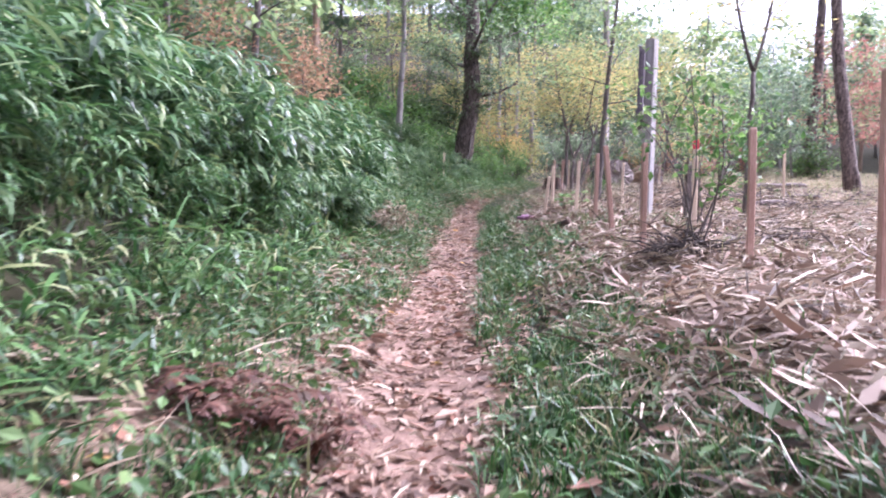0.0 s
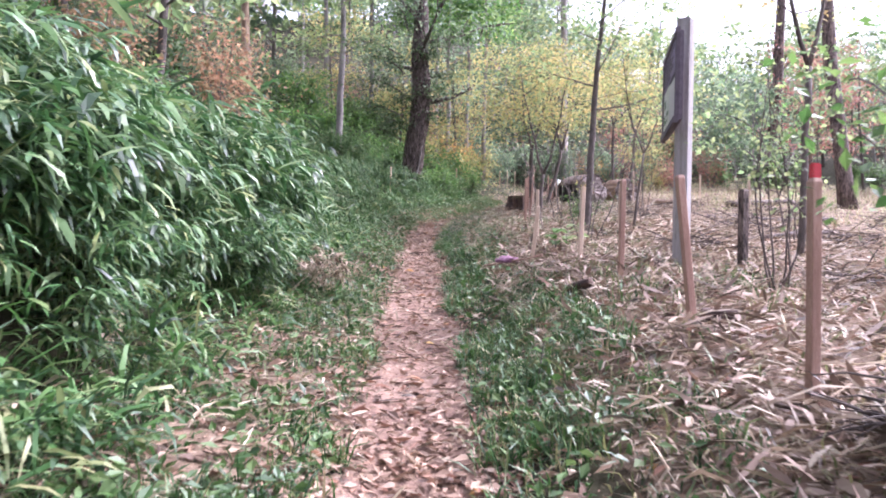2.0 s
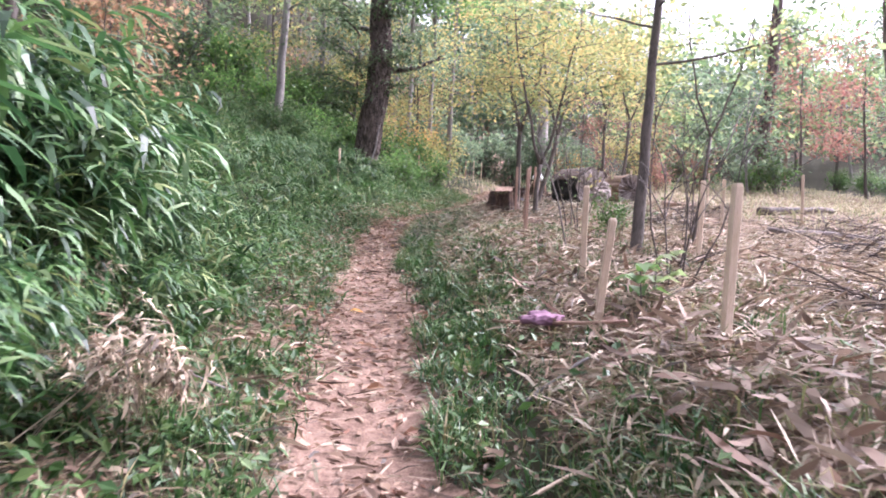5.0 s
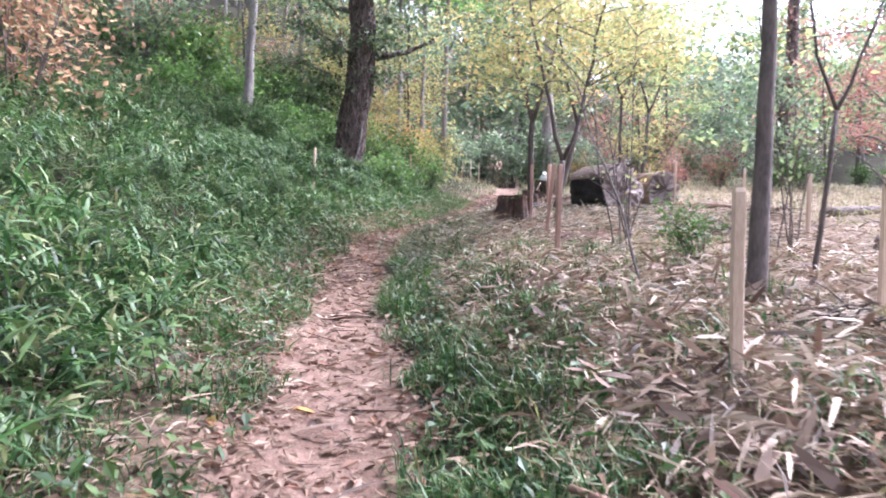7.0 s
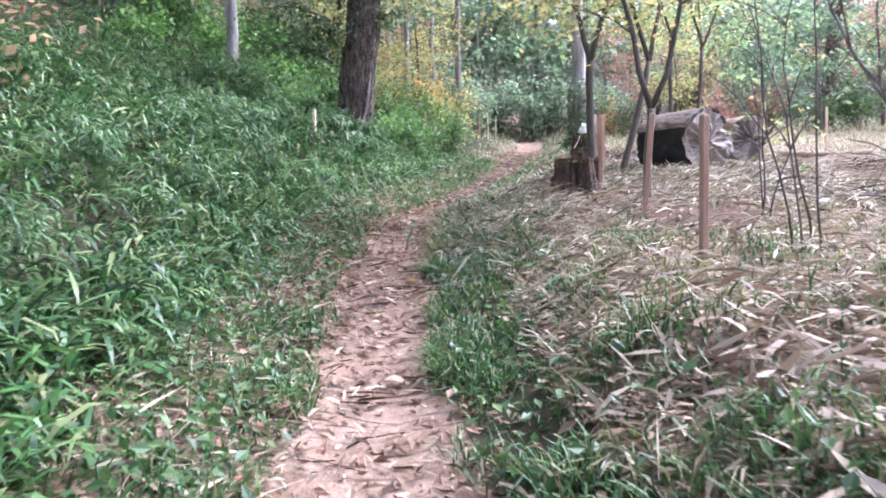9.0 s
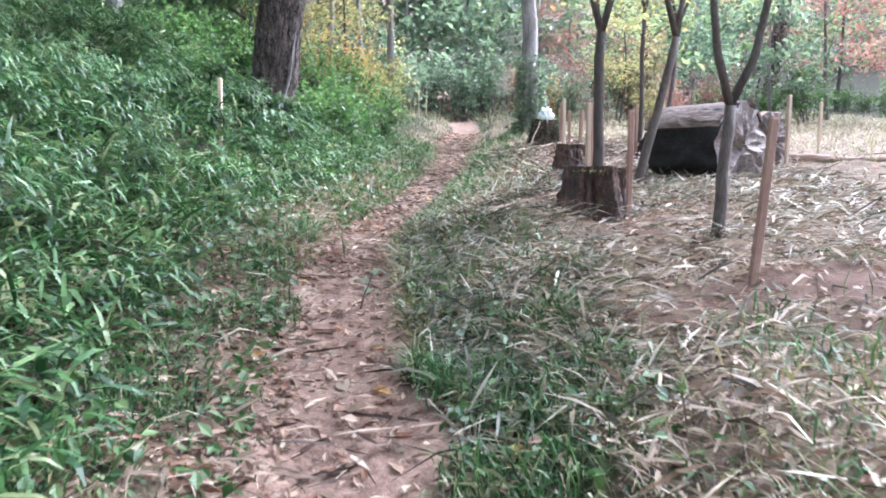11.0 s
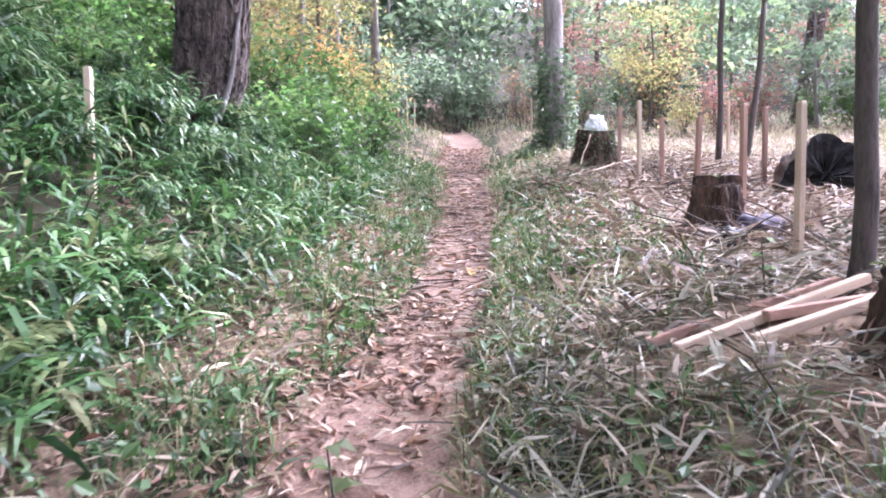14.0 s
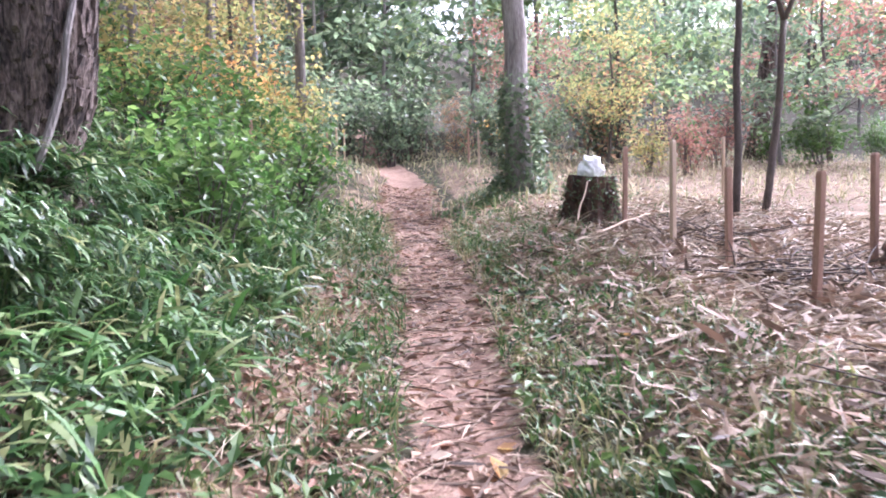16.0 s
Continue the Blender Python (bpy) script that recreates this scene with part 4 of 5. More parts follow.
def cover(name, x, y, az, up, length, width, bend, twist, material, label, category, lift=0.0, shape=strips):
    p = np.stack([x, y, land(x, y) + lift], 1)
    v, f = shape(p, az, up, length, width, bend, twist)
    return tagged(new(name, mesh_of(name, v, f, material)), label, category, kind="stuff")


rng = np.random.default_rng(21)
# low bamboo grass further along the bank
x, y, d = (np.concatenate(c) for c in zip(scatter(64000, 14, 37, -8, -1.3, rng), scatter(16000, 0, 40, -16, -5.5, rng), scatter(7000, 14, 34, -2.4, -1.2, rng), scatter(15000, -1, 14, -4.0, -1.35, rng)))
k = rng.random(len(x)) < 0.25 + 0.75 * clumps(0.75 * x, 0.75 * y)
x, y, d = x[k], y[k], d[k]
n = len(x)
tuss = 0.2 + 0.85 * clumps(0.75 * x, 0.75 * y)
hh = rng.uniform(0.05, 1.0, n) * tuss * np.interp(-d, [1.3, 2.5, 7], [0.32, 0.75, 0.95])
cover("bamboo_grass", x, y, rng.uniform(0, 6.28, n), rng.normal(0.35, 0.45, n), rng.uniform(0.15, 0.42, n), rng.uniform(0.016, 0.04, n), rng.uniform(0.4, 1.5, n), rng.normal(0, 0.5, n), SASA, "low bamboo grass covering the bank", "bamboo grass", hh, long_leaves)
# grass along the verges
gxs = [scatter(44000, -1, 22, -2.2, -0.36, rng), scatter(29000, 20, 40, -2.2, -0.36, rng), scatter(64000, -1, 23, 0.36, 1.6, rng, 1.1), scatter(22000, 22, 42, 0.36, 2.0, rng, 1.4), scatter(9000, 36, 52, -2.5, 6, rng), scatter(14000, 2, 46, 1.5, 17, rng), scatter(11000, 9, 22.5, 1.4, 3.6, rng)]
x, y, d = (np.concatenate(c) for c in zip(*gxs))
tuft = clumps(x, y)
k = (rng.random(len(x)) < 0.06 + 0.94 * tuft ** 1.5) & (rng.random(len(x)) > 0.9 * bare_ground(x, y)) & (np.abs(d) > half_width(y) * rng.uniform(0.85, 1.3, len(x)) + 0.24 * (0.5 - tuft)) & (rng.random(len(x)) > thin_litter(x, y) * (y > 25.5))
x, y, d = x[k], y[k], d[k]
n = len(x)
cover("grass", x, y, rng.uniform(0, 6.28, n), rng.normal(0.95, 0.4, n), rng.uniform(0.09, 0.28, n) * (0.5 + 0.75 * clumps(x, y)), rng.uniform(0.006, 0.016, n), rng.uniform(0.3, 1.4, n), rng.normal(0, 0.6, n), GRASS, "green grass along the verges of the path", "grass")
# dry straw and cut bamboo over the clearing
gxs = [scatter(85000, -1, 24, 1.05, 8.5, rng, 1.5), scatter(56000, 21.5, 38, 0.9, 6.5, rng, 1.2), scatter(13000, -1, 30, -2.1, -0.3, rng), scatter(6500, 0, 44, -0.6, 0.6, rng), scatter(16000, 4, 46, 5, 18, rng)]
x, y, d = (np.concatenate(c) for c in zip(*gxs))
k = keep_patches(x, y, rng, 2.0, 0.4)
k = k & (rng.random(len(x)) > 0.85 * bare_ground(x, y)) & (rng.random(len(x)) > thin_litter(x, y)) & ((np.abs(d) > 0.6) | (rng.random(len(x)) < 0.75))
x, y, d = x[k], y[k], d[k]
n = len(x)
cover("straw", x, y, rng.normal(0.4, 1.2, n), rng.normal(0.14, 0.24, n), rng.uniform(0.06, 0.46, n) * rng.uniform(0.5, 1, n) * np.where(np.abs(d) < 0.6, 0.55, 1.0), 0.004 + 0.026 * rng.random(n) ** 2.0, rng.uniform(0, 0.7, n), rng.normal(0, 0.9, n), STRAW, "dry straw and cut bamboo strewn over the clearing", "litter", rng.uniform(0.0, 0.07, n) + 0.11 * rng.random(n) * clumps(0.6 * x, 0.6 * y) * (d > 1.0))
# broad dry leaf sheaths among the straw
x, y, d = (np.concatenate(c) for c in zip(scatter(8000, 1, 19, 1.45, 4.8, rng, 1.4), scatter(4500, 27, 35, 1.0, 5.0, rng, 1.2)))
k = keep_patches(x, y, rng, 2.3, 0.3)
x, y, d = x[k], y[k], d[k]
n = len(x)
cover("leaf_sheaths", x, y, rng.uniform(0, 6.28, n), rng.normal(0.12, 0.3, n), rng.uniform(0.1, 0.3, n), rng.uniform(0.022, 0.055, n), rng.normal(0.2, 0.5, n), rng.normal(0, 0.9, n), SHEATH, "broad dry bamboo sheaths and leaves strewn over the clearing", "litter", rng.uniform(0.02, 0.1, n), long_leaves)
# dry stems trodden into the path, most of them across it
x, y, d = (np.concatenate(c) for c in zip(scatter(3000, 27.8, 44, -0.55, 0.55, rng), scatter(1000, 8, 27.5, -0.5, 0.5, rng)))
k = keep_patches(x, y, rng, 2.2, 0.35)
x, y = x[k], y[k]
n = len(x)
cover("trodden_stems", x, y, rng.normal(0.1, 0.6, n) + math.pi * rng.integers(0, 2, n), rng.normal(0.03, 0.1, n), rng.uniform(0.06, 0.4, n), rng.uniform(0.007, 0.022, n), rng.normal(0, 0.12, n), rng.normal(0, 0.7, n), TRODDEN, "dry stems and leaf sheaths trodden into the path", "litter", rng.uniform(0.012, 0.035, n))
# grey-green cut bamboo round the stumps
x, y, d = scatter(22000, 21.5, 28, 0.5, 6, rng, 1.2)
k = keep_patches(x, y, rng, 1.7, 0.25) & (rng.random(len(x)) > 0.9 * bare_ground(x, y)) & (rng.random(len(x)) > thin_litter(x, y))
x, y = x[k], y[k]
n = len(x)
cover("cut_bamboo", x, y, rng.normal(0.2, 1.3, n), rng.normal(0.2, 0.28, n), rng.uniform(0.1, 0.6, n) * rng.uniform(0.5, 1, n), 0.004 + 0.022 * rng.random(n) ** 2, rng.uniform(0, 0.6, n), rng.normal(0, 0.9, n), CUT_BAMBOO, "grey-green cut bamboo stems and leaves strewn about", "litter", rng.uniform(0.0, 0.1, n))
# olive tussocks along the edge of the clearing
x, y, d = (np.concatenate(c) for c in zip(scatter(13000, 23, 38, 0.42, 2.0, rng, 1.4), scatter(12000, 5, 23, 1.0, 5.0, rng, 1.3), scatter(5000, 25, 40, -1.5, -0.4, rng)))
k = keep_patches(x, y, rng, 2.4, 0.08) & (rng.random(len(x)) > thin_litter(x, y) * (y > 25.5)) & (rng.random(len(x)) > 0.9 * bare_ground(x, y))
x, y = x[k], y[k]
n = len(x)
cover("withering_grass", x, y, rng.uniform(0, 6.28, n), rng.normal(0.75, 0.4, n), rng.uniform(0.1, 0.32, n), rng.uniform(0.006, 0.018, n), rng.uniform(0.4, 1.5, n), rng.normal(0, 0.6, n), OLIVE, "olive withering grass in tufts among the litter", "grass")
# fallen leaves
gxs = [scatter(13000, -1, 27, -0.75, 0.75, rng), scatter(11000, 25, 46, -0.75, 0.75, rng), scatter(2000, 27, 29, -0.8, 0.5, rng), scatter(6000, -1, 8, -0.9, 0.9, rng), scatter(16000, -1, 34, -2.0, -0.4, rng), scatter(5000, 20, 34, -1.3, -0.3, rng), scatter(40000, -1, 40, 0.5, 6, rng, 1.3)]
x, y, d = (np.concatenate(c) for c in zip(*gxs))
k = keep_patches(x, y, rng, 2.7, 0.3)
x, y = x[k], y[k]
n = len(x)
v, f = leaves(np.stack([x, y, land(x, y) + rng.uniform(0.006, 0.045, n)], 1), rng.uniform(0.04, 0.13, n) * np.where(y < 8, 1.15, 1.0), rng, 0.25, 0.4)
tagged(new("fallen_leaves", mesh_of("fallen_leaves", v, f, DEAD_LEAF)), "withered brown leaves fallen on the path and litter", "leaves", kind="stuff")
# broad-leaved weeds among the grass
gxs = [scatter(16000, -1, 24, -2.3, -0.4, rng), scatter(9000, 22, 40, -2.6, -0.4, rng), scatter(7000, -1, 40, 0.4, 1.5, rng, 1.3)]
x, y, d = (np.concatenate(c) for c in zip(*gxs))
k = keep_patches(x, y, rng, 2.9, 0.2) & (np.abs(d) > half_width(y) + 0.05)
x, y = x[k], y[k]
n = len(x)
v, f = leaves(np.stack([x, y, land(x, y) + rng.uniform(0.01, 0.2, n)], 1), 0.085, rng, 0.45, 0.55)
tagged(new("weeds", mesh_of("weeds", v, f, WEED_GREEN)), "broad-leaved green weeds among the grass", "weeds", kind="stuff")
# rough meadow grass further off
gxs = [scatter(15000, 37, 64, -8, 20, rng), scatter(15000, 4, 46, 8, 30, rng)]
x, y, d = (np.concatenate(c) for c in zip(*gxs))
k = keep_patches(x, y, rng, 1.3, 0.3) & (np.abs(d) > 0.6)
x, y = x[k], y[k]
n = len(x)
cover("meadow_grass", x, y, rng.uniform(0, 6.28, n), rng.normal(0.9, 0.4, n), rng.uniform(0.2, 0.5, n), rng.uniform(0.014, 0.034, n), rng.uniform(0.4, 1.4, n), rng.normal(0, 0.6, n), MEADOW, "rough half-dry grass in the far clearing", "grass")


PILE = [(1.39, 26.7, 2.69, 26.87, STAKE_RED, 0.05, 0.09), (1.42, 26.45, 2.72, 26.68, STAKE_NEW, 0.08, 0.14), (1.95, 26.5, 2.85, 26.58, STAKE_RED, 0.03, 0.05), (1.75, 26.3, 2.7, 26.42, STAKE_NEW, 0.05, 0.09)]
FERNS = [(-0.2, 2.55, 6, 8, 0.4, FERN_RED, "withered red-brown fern beside the path"), (-0.5, 2.5, 1, 10, 0.5, FERN_RED, "withered red-brown fern beside the path"), (-0.8, 2.75, 2, 9, 0.42, FERN_RED, "withered red-brown fern beside the path"), (-1.7, 26.6, 3, 9, 0.5, GREEN_MID, "green fern on the bank"), (-1.35, 28.1, 4, 9, 0.45, GREEN_MID, "green fern on the bank"), (-2.1, 19.2, 5, 8, 0.45, GREEN_MID, "green fern on the bank")]


# ---- stakes ----
def stake_mesh(h, material, w=0.054, seed=0):
    rng = np.random.default_rng(seed)
    bm = bmesh.new()
    zs = [-0.15, 0.0, h * 0.5, h - 0.02, h]
    rings = []
    for k, z in enumerate(zs):
        r = w / 2 * (0.72 if k == len(zs) - 1 else 1)
        j = rng.normal(0, 0.0018, 2)
        pts = []
        for a, b in ((-1, -1), (1, -1), (1, 1), (-1, 1)):
            c = 0.18
            first, second = ((a, b * (1 - c)), (a * (1 - c), b)) if a * b < 0 else ((a * (1 - c), b), (a, b * (1 - c)))
            pts += [first, second]
        pts.sort(key=lambda q: math.atan2(q[1], q[0]))
        rings.append([bm.verts.new((p * r + j[0], q * r + j[1], z)) for p, q in pts])
    for lo, hi in zip(rings, rings[1:]):
        for i in range(8):
            bm.faces.new((lo[i], lo[(i + 1) % 8], hi[(i + 1) % 8], hi[i]))
    bm.faces.new(rings[-1])
    bm.faces.new(rings[0][::-1])
    me = bpy.data.meshes.new("stake")
    bm.to_mesh(me)
    bm.free()
    me.materials.append(material)
    return me


STAKES = {(k, r): stake_mesh(h, (STAKE_RED if r else STAKE_NEW), seed=k) for k, h in enumerate((1.0, 1.15, 1.3, 1.42, 0.9)) for r in (0, 1)}


def stake(x, y, size, red=0, ry=0, rx=0, group="planting stakes"):
    ob = new("wooden_stake", STAKES[size, red])
    ob.matrix_basis = stand(x, y, 12 * math.sin(7 * x), 1, 0.02, rx, ry)
    tagged(ob, "reddish-brown square wooden stake driven upright into the litter" if red else "pale square wooden stake driven upright into the litter", "stake", group)


for x, y, size, red, ry in ((2.73, 3.25, 3, 1, 0), (2.03, 6.45, 1, 1, 0), (2.65, 5.2, 1, 1, 0), (1.97, 8.05, 1, 1, -6), (2.06, 10.7, 1, 1, 1), (1.65, 14.8, 4, 0, 0), (1.4, 13.35, 4, 0, 6), (1.92, 12.37, 0, 0, 2), (7.58, 18.2, 3, 0, 0), (3.3, 16.2, 0, 0, 1),
                        (2.6, 25.35, 1, 1, 0), (2.37, 22.75, 1, 1, 5), (2.0, 20.25, 1, 1, 1), (-1.94, 29.3, 0, 0, 1), (3.02, 27.66, 1, 0, 0), (3.75, 29.42, 1, 1, 0), (5.4, 31.45, 1, 1, 0), (4.57, 33.2, 1, 0, 0), (8.33, 50.2, 1, 1, 0), (7.84, 47.9, 1, 0, 0), (6.9, 42.0, 1, 0, 2), (5.14, 35.1, 1, 1, 1), (4.25, 31.9, 0, 1, -1), (3.99, 30.65, 0, 1, 2),
                        (0.5, 38.0, 1, 1, 0), (3.24, 48.4, 0, 1, 1), (3.9, 50.6, 1, 0, 0), (4.6, 53.2, 1, 0, 1), (9.4, 38.5, 1, 0, 0), (10.4, 33.0, 1, 0, 1), (6.6, 28.6, 1, 0, 1), (8.8, 24.0, 1, 0, -1), (6.1, 22.0, 0, 0, 1)):
    stake(x, y, size, red, ry)
old_post = new("old_post", stake_mesh(0.95, BARK_DARK, 0.09, 9))
old_post.matrix_basis = stand(3.6, 11.3, 20)
tagged(old_post, "short dark weathered wooden post in the clearing", "post")
red_top = thing("marker_stake", stand(3.0, 8.42), "pale wooden marker stake with a red painted top", "stake")
part("post", STAKES[1, 0], None, red_top)
cap_bm = bmesh.new()
bmesh.ops.create_cube(cap_bm, size=1, matrix=Matrix.Translation((0, 0, 1.095)) @ Matrix.Diagonal((0.068, 0.068, 0.13, 1)))
bmesh.ops.bevel(cap_bm, geom=cap_bm.edges[:], offset=0.01, segments=2, affect="EDGES")
part("cap", cap_bm, plain("red_paint", (0.5, 0.05, 0.06)), red_top, "red painted top")


# ---- sign board ----
def box(bm, size, at, rot=None, bevel=0.004):
    m = Matrix.Translation(at) @ (rot or Matrix.Identity(4)) @ Matrix.Diagonal((*size, 1))
    r = bmesh.ops.create_cube(bm, size=1, matrix=m)
    if bevel:
        es = list({e for v in r["verts"] for e in v.link_edges})
        bmesh.ops.bevel(bm, geom=es, offset=bevel, segments=2, affect="EDGES")
    return bm


sx, sy = 2.97, 11.45
sign = thing("information_sign", Matrix.Translation((sx, sy, G(sx, sy))) @ Euler((0, radians(0.5), radians(-11))).to_matrix().to_4x4(), "weathered wooden sign board with map and notice on a grey post", "sign")
part("post", box(bmesh.new(), (0.165, 0.165, 3.3), (0, 0.3, 1.45), Matrix.Rotation(radians(-28), 4, "Z"), bevel=0.012), POST_WOOD, sign)
BOARD_DARK = rough_stuff("board_frame", [(0.38, (0.05, 0.04, 0.055)), (0.7, (0.13, 0.11, 0.13))], scale=4, stretch=(4, 0.5, 4), bump=0.2)
PANEL_PURPLE = rough_stuff("faded_panel", [(0.38, (0.16, 0.13, 0.2)), (0.7, (0.25, 0.21, 0.29))], scale=3, bump=0.05)
PANEL_PALE = rough_stuff("map_panel", [(0.36, (0.3, 0.34, 0.3)), (0.6, (0.45, 0.48, 0.42)), (0.75, (0.54, 0.55, 0.5))], scale=3, bump=0.05)
yb, zb = 0.3, 2.25
part("board", box(bmesh.new(), (0.06, 1.55, 1.0), (-0.13, yb, zb), bevel=0.01), BOARD_DARK, sign)
for nm, size, pos in (("frame_rail", (0.045, 1.6, 0.07), (-0.1650, yb, zb + 0.5)), ("frame_rail", (0.06, 1.6, 0.08), (-0.1750, yb, zb - 0.5)), ("frame_stile", (0.045, 0.07, 0.92), (-0.1650, yb - 0.765, zb)), ("frame_stile", (0.045, 0.07, 0.92), (-0.1650, yb + 0.765, zb))):
    part(nm, box(bmesh.new(), size, pos, bevel=0.006), BOARD_DARK, sign)
part("text_panel", box(bmesh.new(), (0.012, 1.42, 0.36), (-0.1670, yb, zb + 0.27), bevel=0.002), PANEL_PURPLE, sign, "faded purple panel with lines of print")
part("map_panel", box(bmesh.new(), (0.012, 0.72, 0.5), (-0.1670, yb + 0.35, zb - 0.18), bevel=0.002), PANEL_PALE, sign, "pale green map panel")
part("notice_panel", box(bmesh.new(), (0.014, 0.66, 0.44), (-0.1680, yb - 0.36, zb - 0.2), bevel=0.002), plain("notice_paper", (0.5, 0.5, 0.5)), sign, "pale grey notice panel")
INK = plain("faded_ink", (0.04, 0.035, 0.05))
rng = np.random.default_rng(31)
for k in range(6):
    w = rng.uniform(0.7, 1.25)
    part("print_line", box(bmesh.new(), (0.004, w, 0.018), (-0.1755, yb + 0.66 - w / 2, zb + 0.4 - k * 0.052), bevel=0), INK, sign)
for k, (oy, oz, w, h) in enumerate(((0.5, -0.1, 0.16, 0.1), (0.22, -0.25, 0.2, 0.05), (0.35, -0.33, 0.24, 0.03), (0.55, -0.3, 0.12, 0.12))):
    part("map_mark", box(bmesh.new(), (0.004, w, h), (-0.1755, yb + oy, zb + oz), bevel=0), plain("map_green", (0.1, 0.16, 0.1)), sign)
part("print_line", box(bmesh.new(), (0.004, 0.6, 0.03), (-0.1770, yb - 0.36, zb + 0.045), bevel=0), INK, sign)


# ---- stumps and logs ----
def stump_mesh(r, h, seed, seg=72, rough=0.1, flare=0.75):
    rng = np.random.default_rng(seed)
    a = np.arange(seg) * 2 * math.pi / seg
    ph = rng.uniform(0, 6.28, 6)
    prof = 1 + rough * (np.sin(3 * a + ph[0]) + 0.7 * np.sin(5 * a + ph[1]) + 0.5 * np.sin(9 * a + ph[2]) + 0.35 * np.sin(17 * a + ph[3]) + 0.3 * np.sin(29 * a + ph[5]))
    rows, verts = 15, []
    furrow = np.clip(np.convolve(np.tile(rng.normal(0, 1, seg), 3), [0.25, 0.5, 0.25], "same")[seg:2 * seg], -1.6, 1.0)
    ragged = np.convolve(np.tile(rng.normal(0, 1, seg), 3), np.ones(9) / 9, "same")[seg:2 * seg]
    for k in range(rows):
        s = k / (rows - 1)
        z = -0.12 + (h + 0.12) * s * (1 + 0.05 * np.sin(a + ph[5])) + ragged * 0.1 * rough * s ** 3
        rr = r * (0.07 * furrow + prof * (1.05 - 0.2 * s) + flare * np.exp(-s * 3.2) * (0.7 + 0.6 * np.sin(5 * a + ph[1])) + 0.05 * np.sin(11 * a + 3 * s + ph[2])) + rng.normal(0, 0.012, seg)
        verts.append(np.stack([rr * np.cos(a), rr * np.sin(a), np.broadcast_to(z, seg)], 1))
    faces = [[k * seg + j, k * seg + (j + 1) % seg, (k + 1) * seg + (j + 1) % seg, (k + 1) * seg + j] for k in range(rows - 1) for j in range(seg)]
    rim = verts[-1]
    top, tf = [rim * [0.995, 0.995, 1]], []
    for q in (0.75, 0.45, 0.15):
        top.append(rim * [q, q, 1] + np.stack([0 * a, 0 * a, -0.02 + rng.normal(0, 0.008, seg)], 1))
    tf = [[k * seg + j, k * seg + (j + 1) % seg, (k + 1) * seg + (j + 1) % seg, (k + 1) * seg + j] for k in range(3) for j in range(seg)] + [[3 * seg + j for j in range(seg)]]
    return (np.concatenate(verts), faces, True), (np.concatenate(top), tf)


def stump(x, y, r, h, seed, label, top=CUT_WOOD, bark=STUMP_BARK, moss=0, rough=0.1, flare=0.75):
    ob = thing("tree_stump", stand(x, y, 30 * seed), label, "stump", "cut stumps")
    body, cut = stump_mesh(r, h, seed, rough=rough, flare=flare)
    part("bark", body, bark, ob)
    part("cut_top", cut, top, ob)
    if moss:
        rng = np.random.default_rng(seed + 100)
        q, aa = np.sqrt(rng.random(moss)) * r * 1.05, rng.uniform(0, 6.28, moss)
        part("moss", leaves(np.stack([q * np.cos(aa), q * np.sin(aa), h - 0.015 + 0 * q], 1), 0.035, rng, 0.4), MOSS, ob, "thin yellow-green moss")
    return ob


rotten = stump(2.4, 25.78, 0.31, 0.54, 2, "rotten brown stump with moss on its top", moss=600, rough=0.16, flare=0.9)
rng = np.random.default_rng(120)
for k in range(16):
    a = radians(-150 + 16 * k) + rng.normal(0, 0.1)
    z0, q = rng.uniform(0.12, 0.3), 0.33 + rng.uniform(0, 0.05)
    sp, sf = strips(np.array([[q * math.cos(a) * 1.12, q * math.sin(a) * 1.12, z0 - 0.14]]), np.array([a + math.pi]), np.array([1.3 + rng.normal(0, 0.12)]), np.array([rng.uniform(0.2, 0.36)]), np.array([rng.uniform(0.03, 0.07)]), np.array([rng.normal(0, 0.2)]), np.array([rng.normal(0, 0.3)]))
    part("bark_strip", (sp, sf), (STUMP_BARK, SLAB_BARK)[k % 2], rotten, "loose fibrous strip of rotten bark")
notched = stump(3.24, 29.02, 0.21, 0.44, 4, "low dark stump with a notched, mossy top", top=STUMP_BARK)
# the higher back of the cut, left standing behind the notch
bm = bmesh.new()
rng = np.random.default_rng(77)
rims = [[], [], []]
for j in range(19):
    a = radians(-120 + 9.4 * j)
    for k, (q, z) in enumerate(((0.22, 0.34), (0.21, 0.47), (0.2, 0.52))):
        q = q * (1 + 0.06 * math.sin(5 * a) + rng.normal(0, 0.025))
        rims[k].append(bm.verts.new((q * math.cos(a), q * math.sin(a) - 0.02, z + 0.012 * math.sin(3 * a) + rng.normal(0, 0.006))))
for lo, hi in zip(rims, rims[1:]):
    for j in range(18):
        bm.faces.new((lo[j], lo[j + 1], hi[j + 1], hi[j]))
    bm.faces.new((lo[18], lo[0], hi[0], hi[18]))
lid = bm.faces.new(rims[2])
bmesh.ops.triangulate(bm, faces=[lid])
me = bpy.data.meshes.new("back_ledge")
bm.to_mesh(me)
bm.free()
me.materials.append(STUMP_BARK)
part("back_ledge", me, None, notched, "dark raw edge left behind the notch")
q, aa = np.sqrt(rng.random(260)) * 0.18, radians(-105) + rng.random(260) * radians(140)
part("moss", leaves(np.stack([q * np.cos(aa), q * np.sin(aa), 0.52 + 0 * q], 1), 0.03, rng, 0.4), MOSS, notched, "thin yellow-green moss")
ivy = stump(4.95, 35.7, 0.33, 0.68, 5, "dark mossy stump with leaves and straw round it", top=MOSS, bark=STUMP_BARK, flare=0.35)
rng = np.random.default_rng(8)
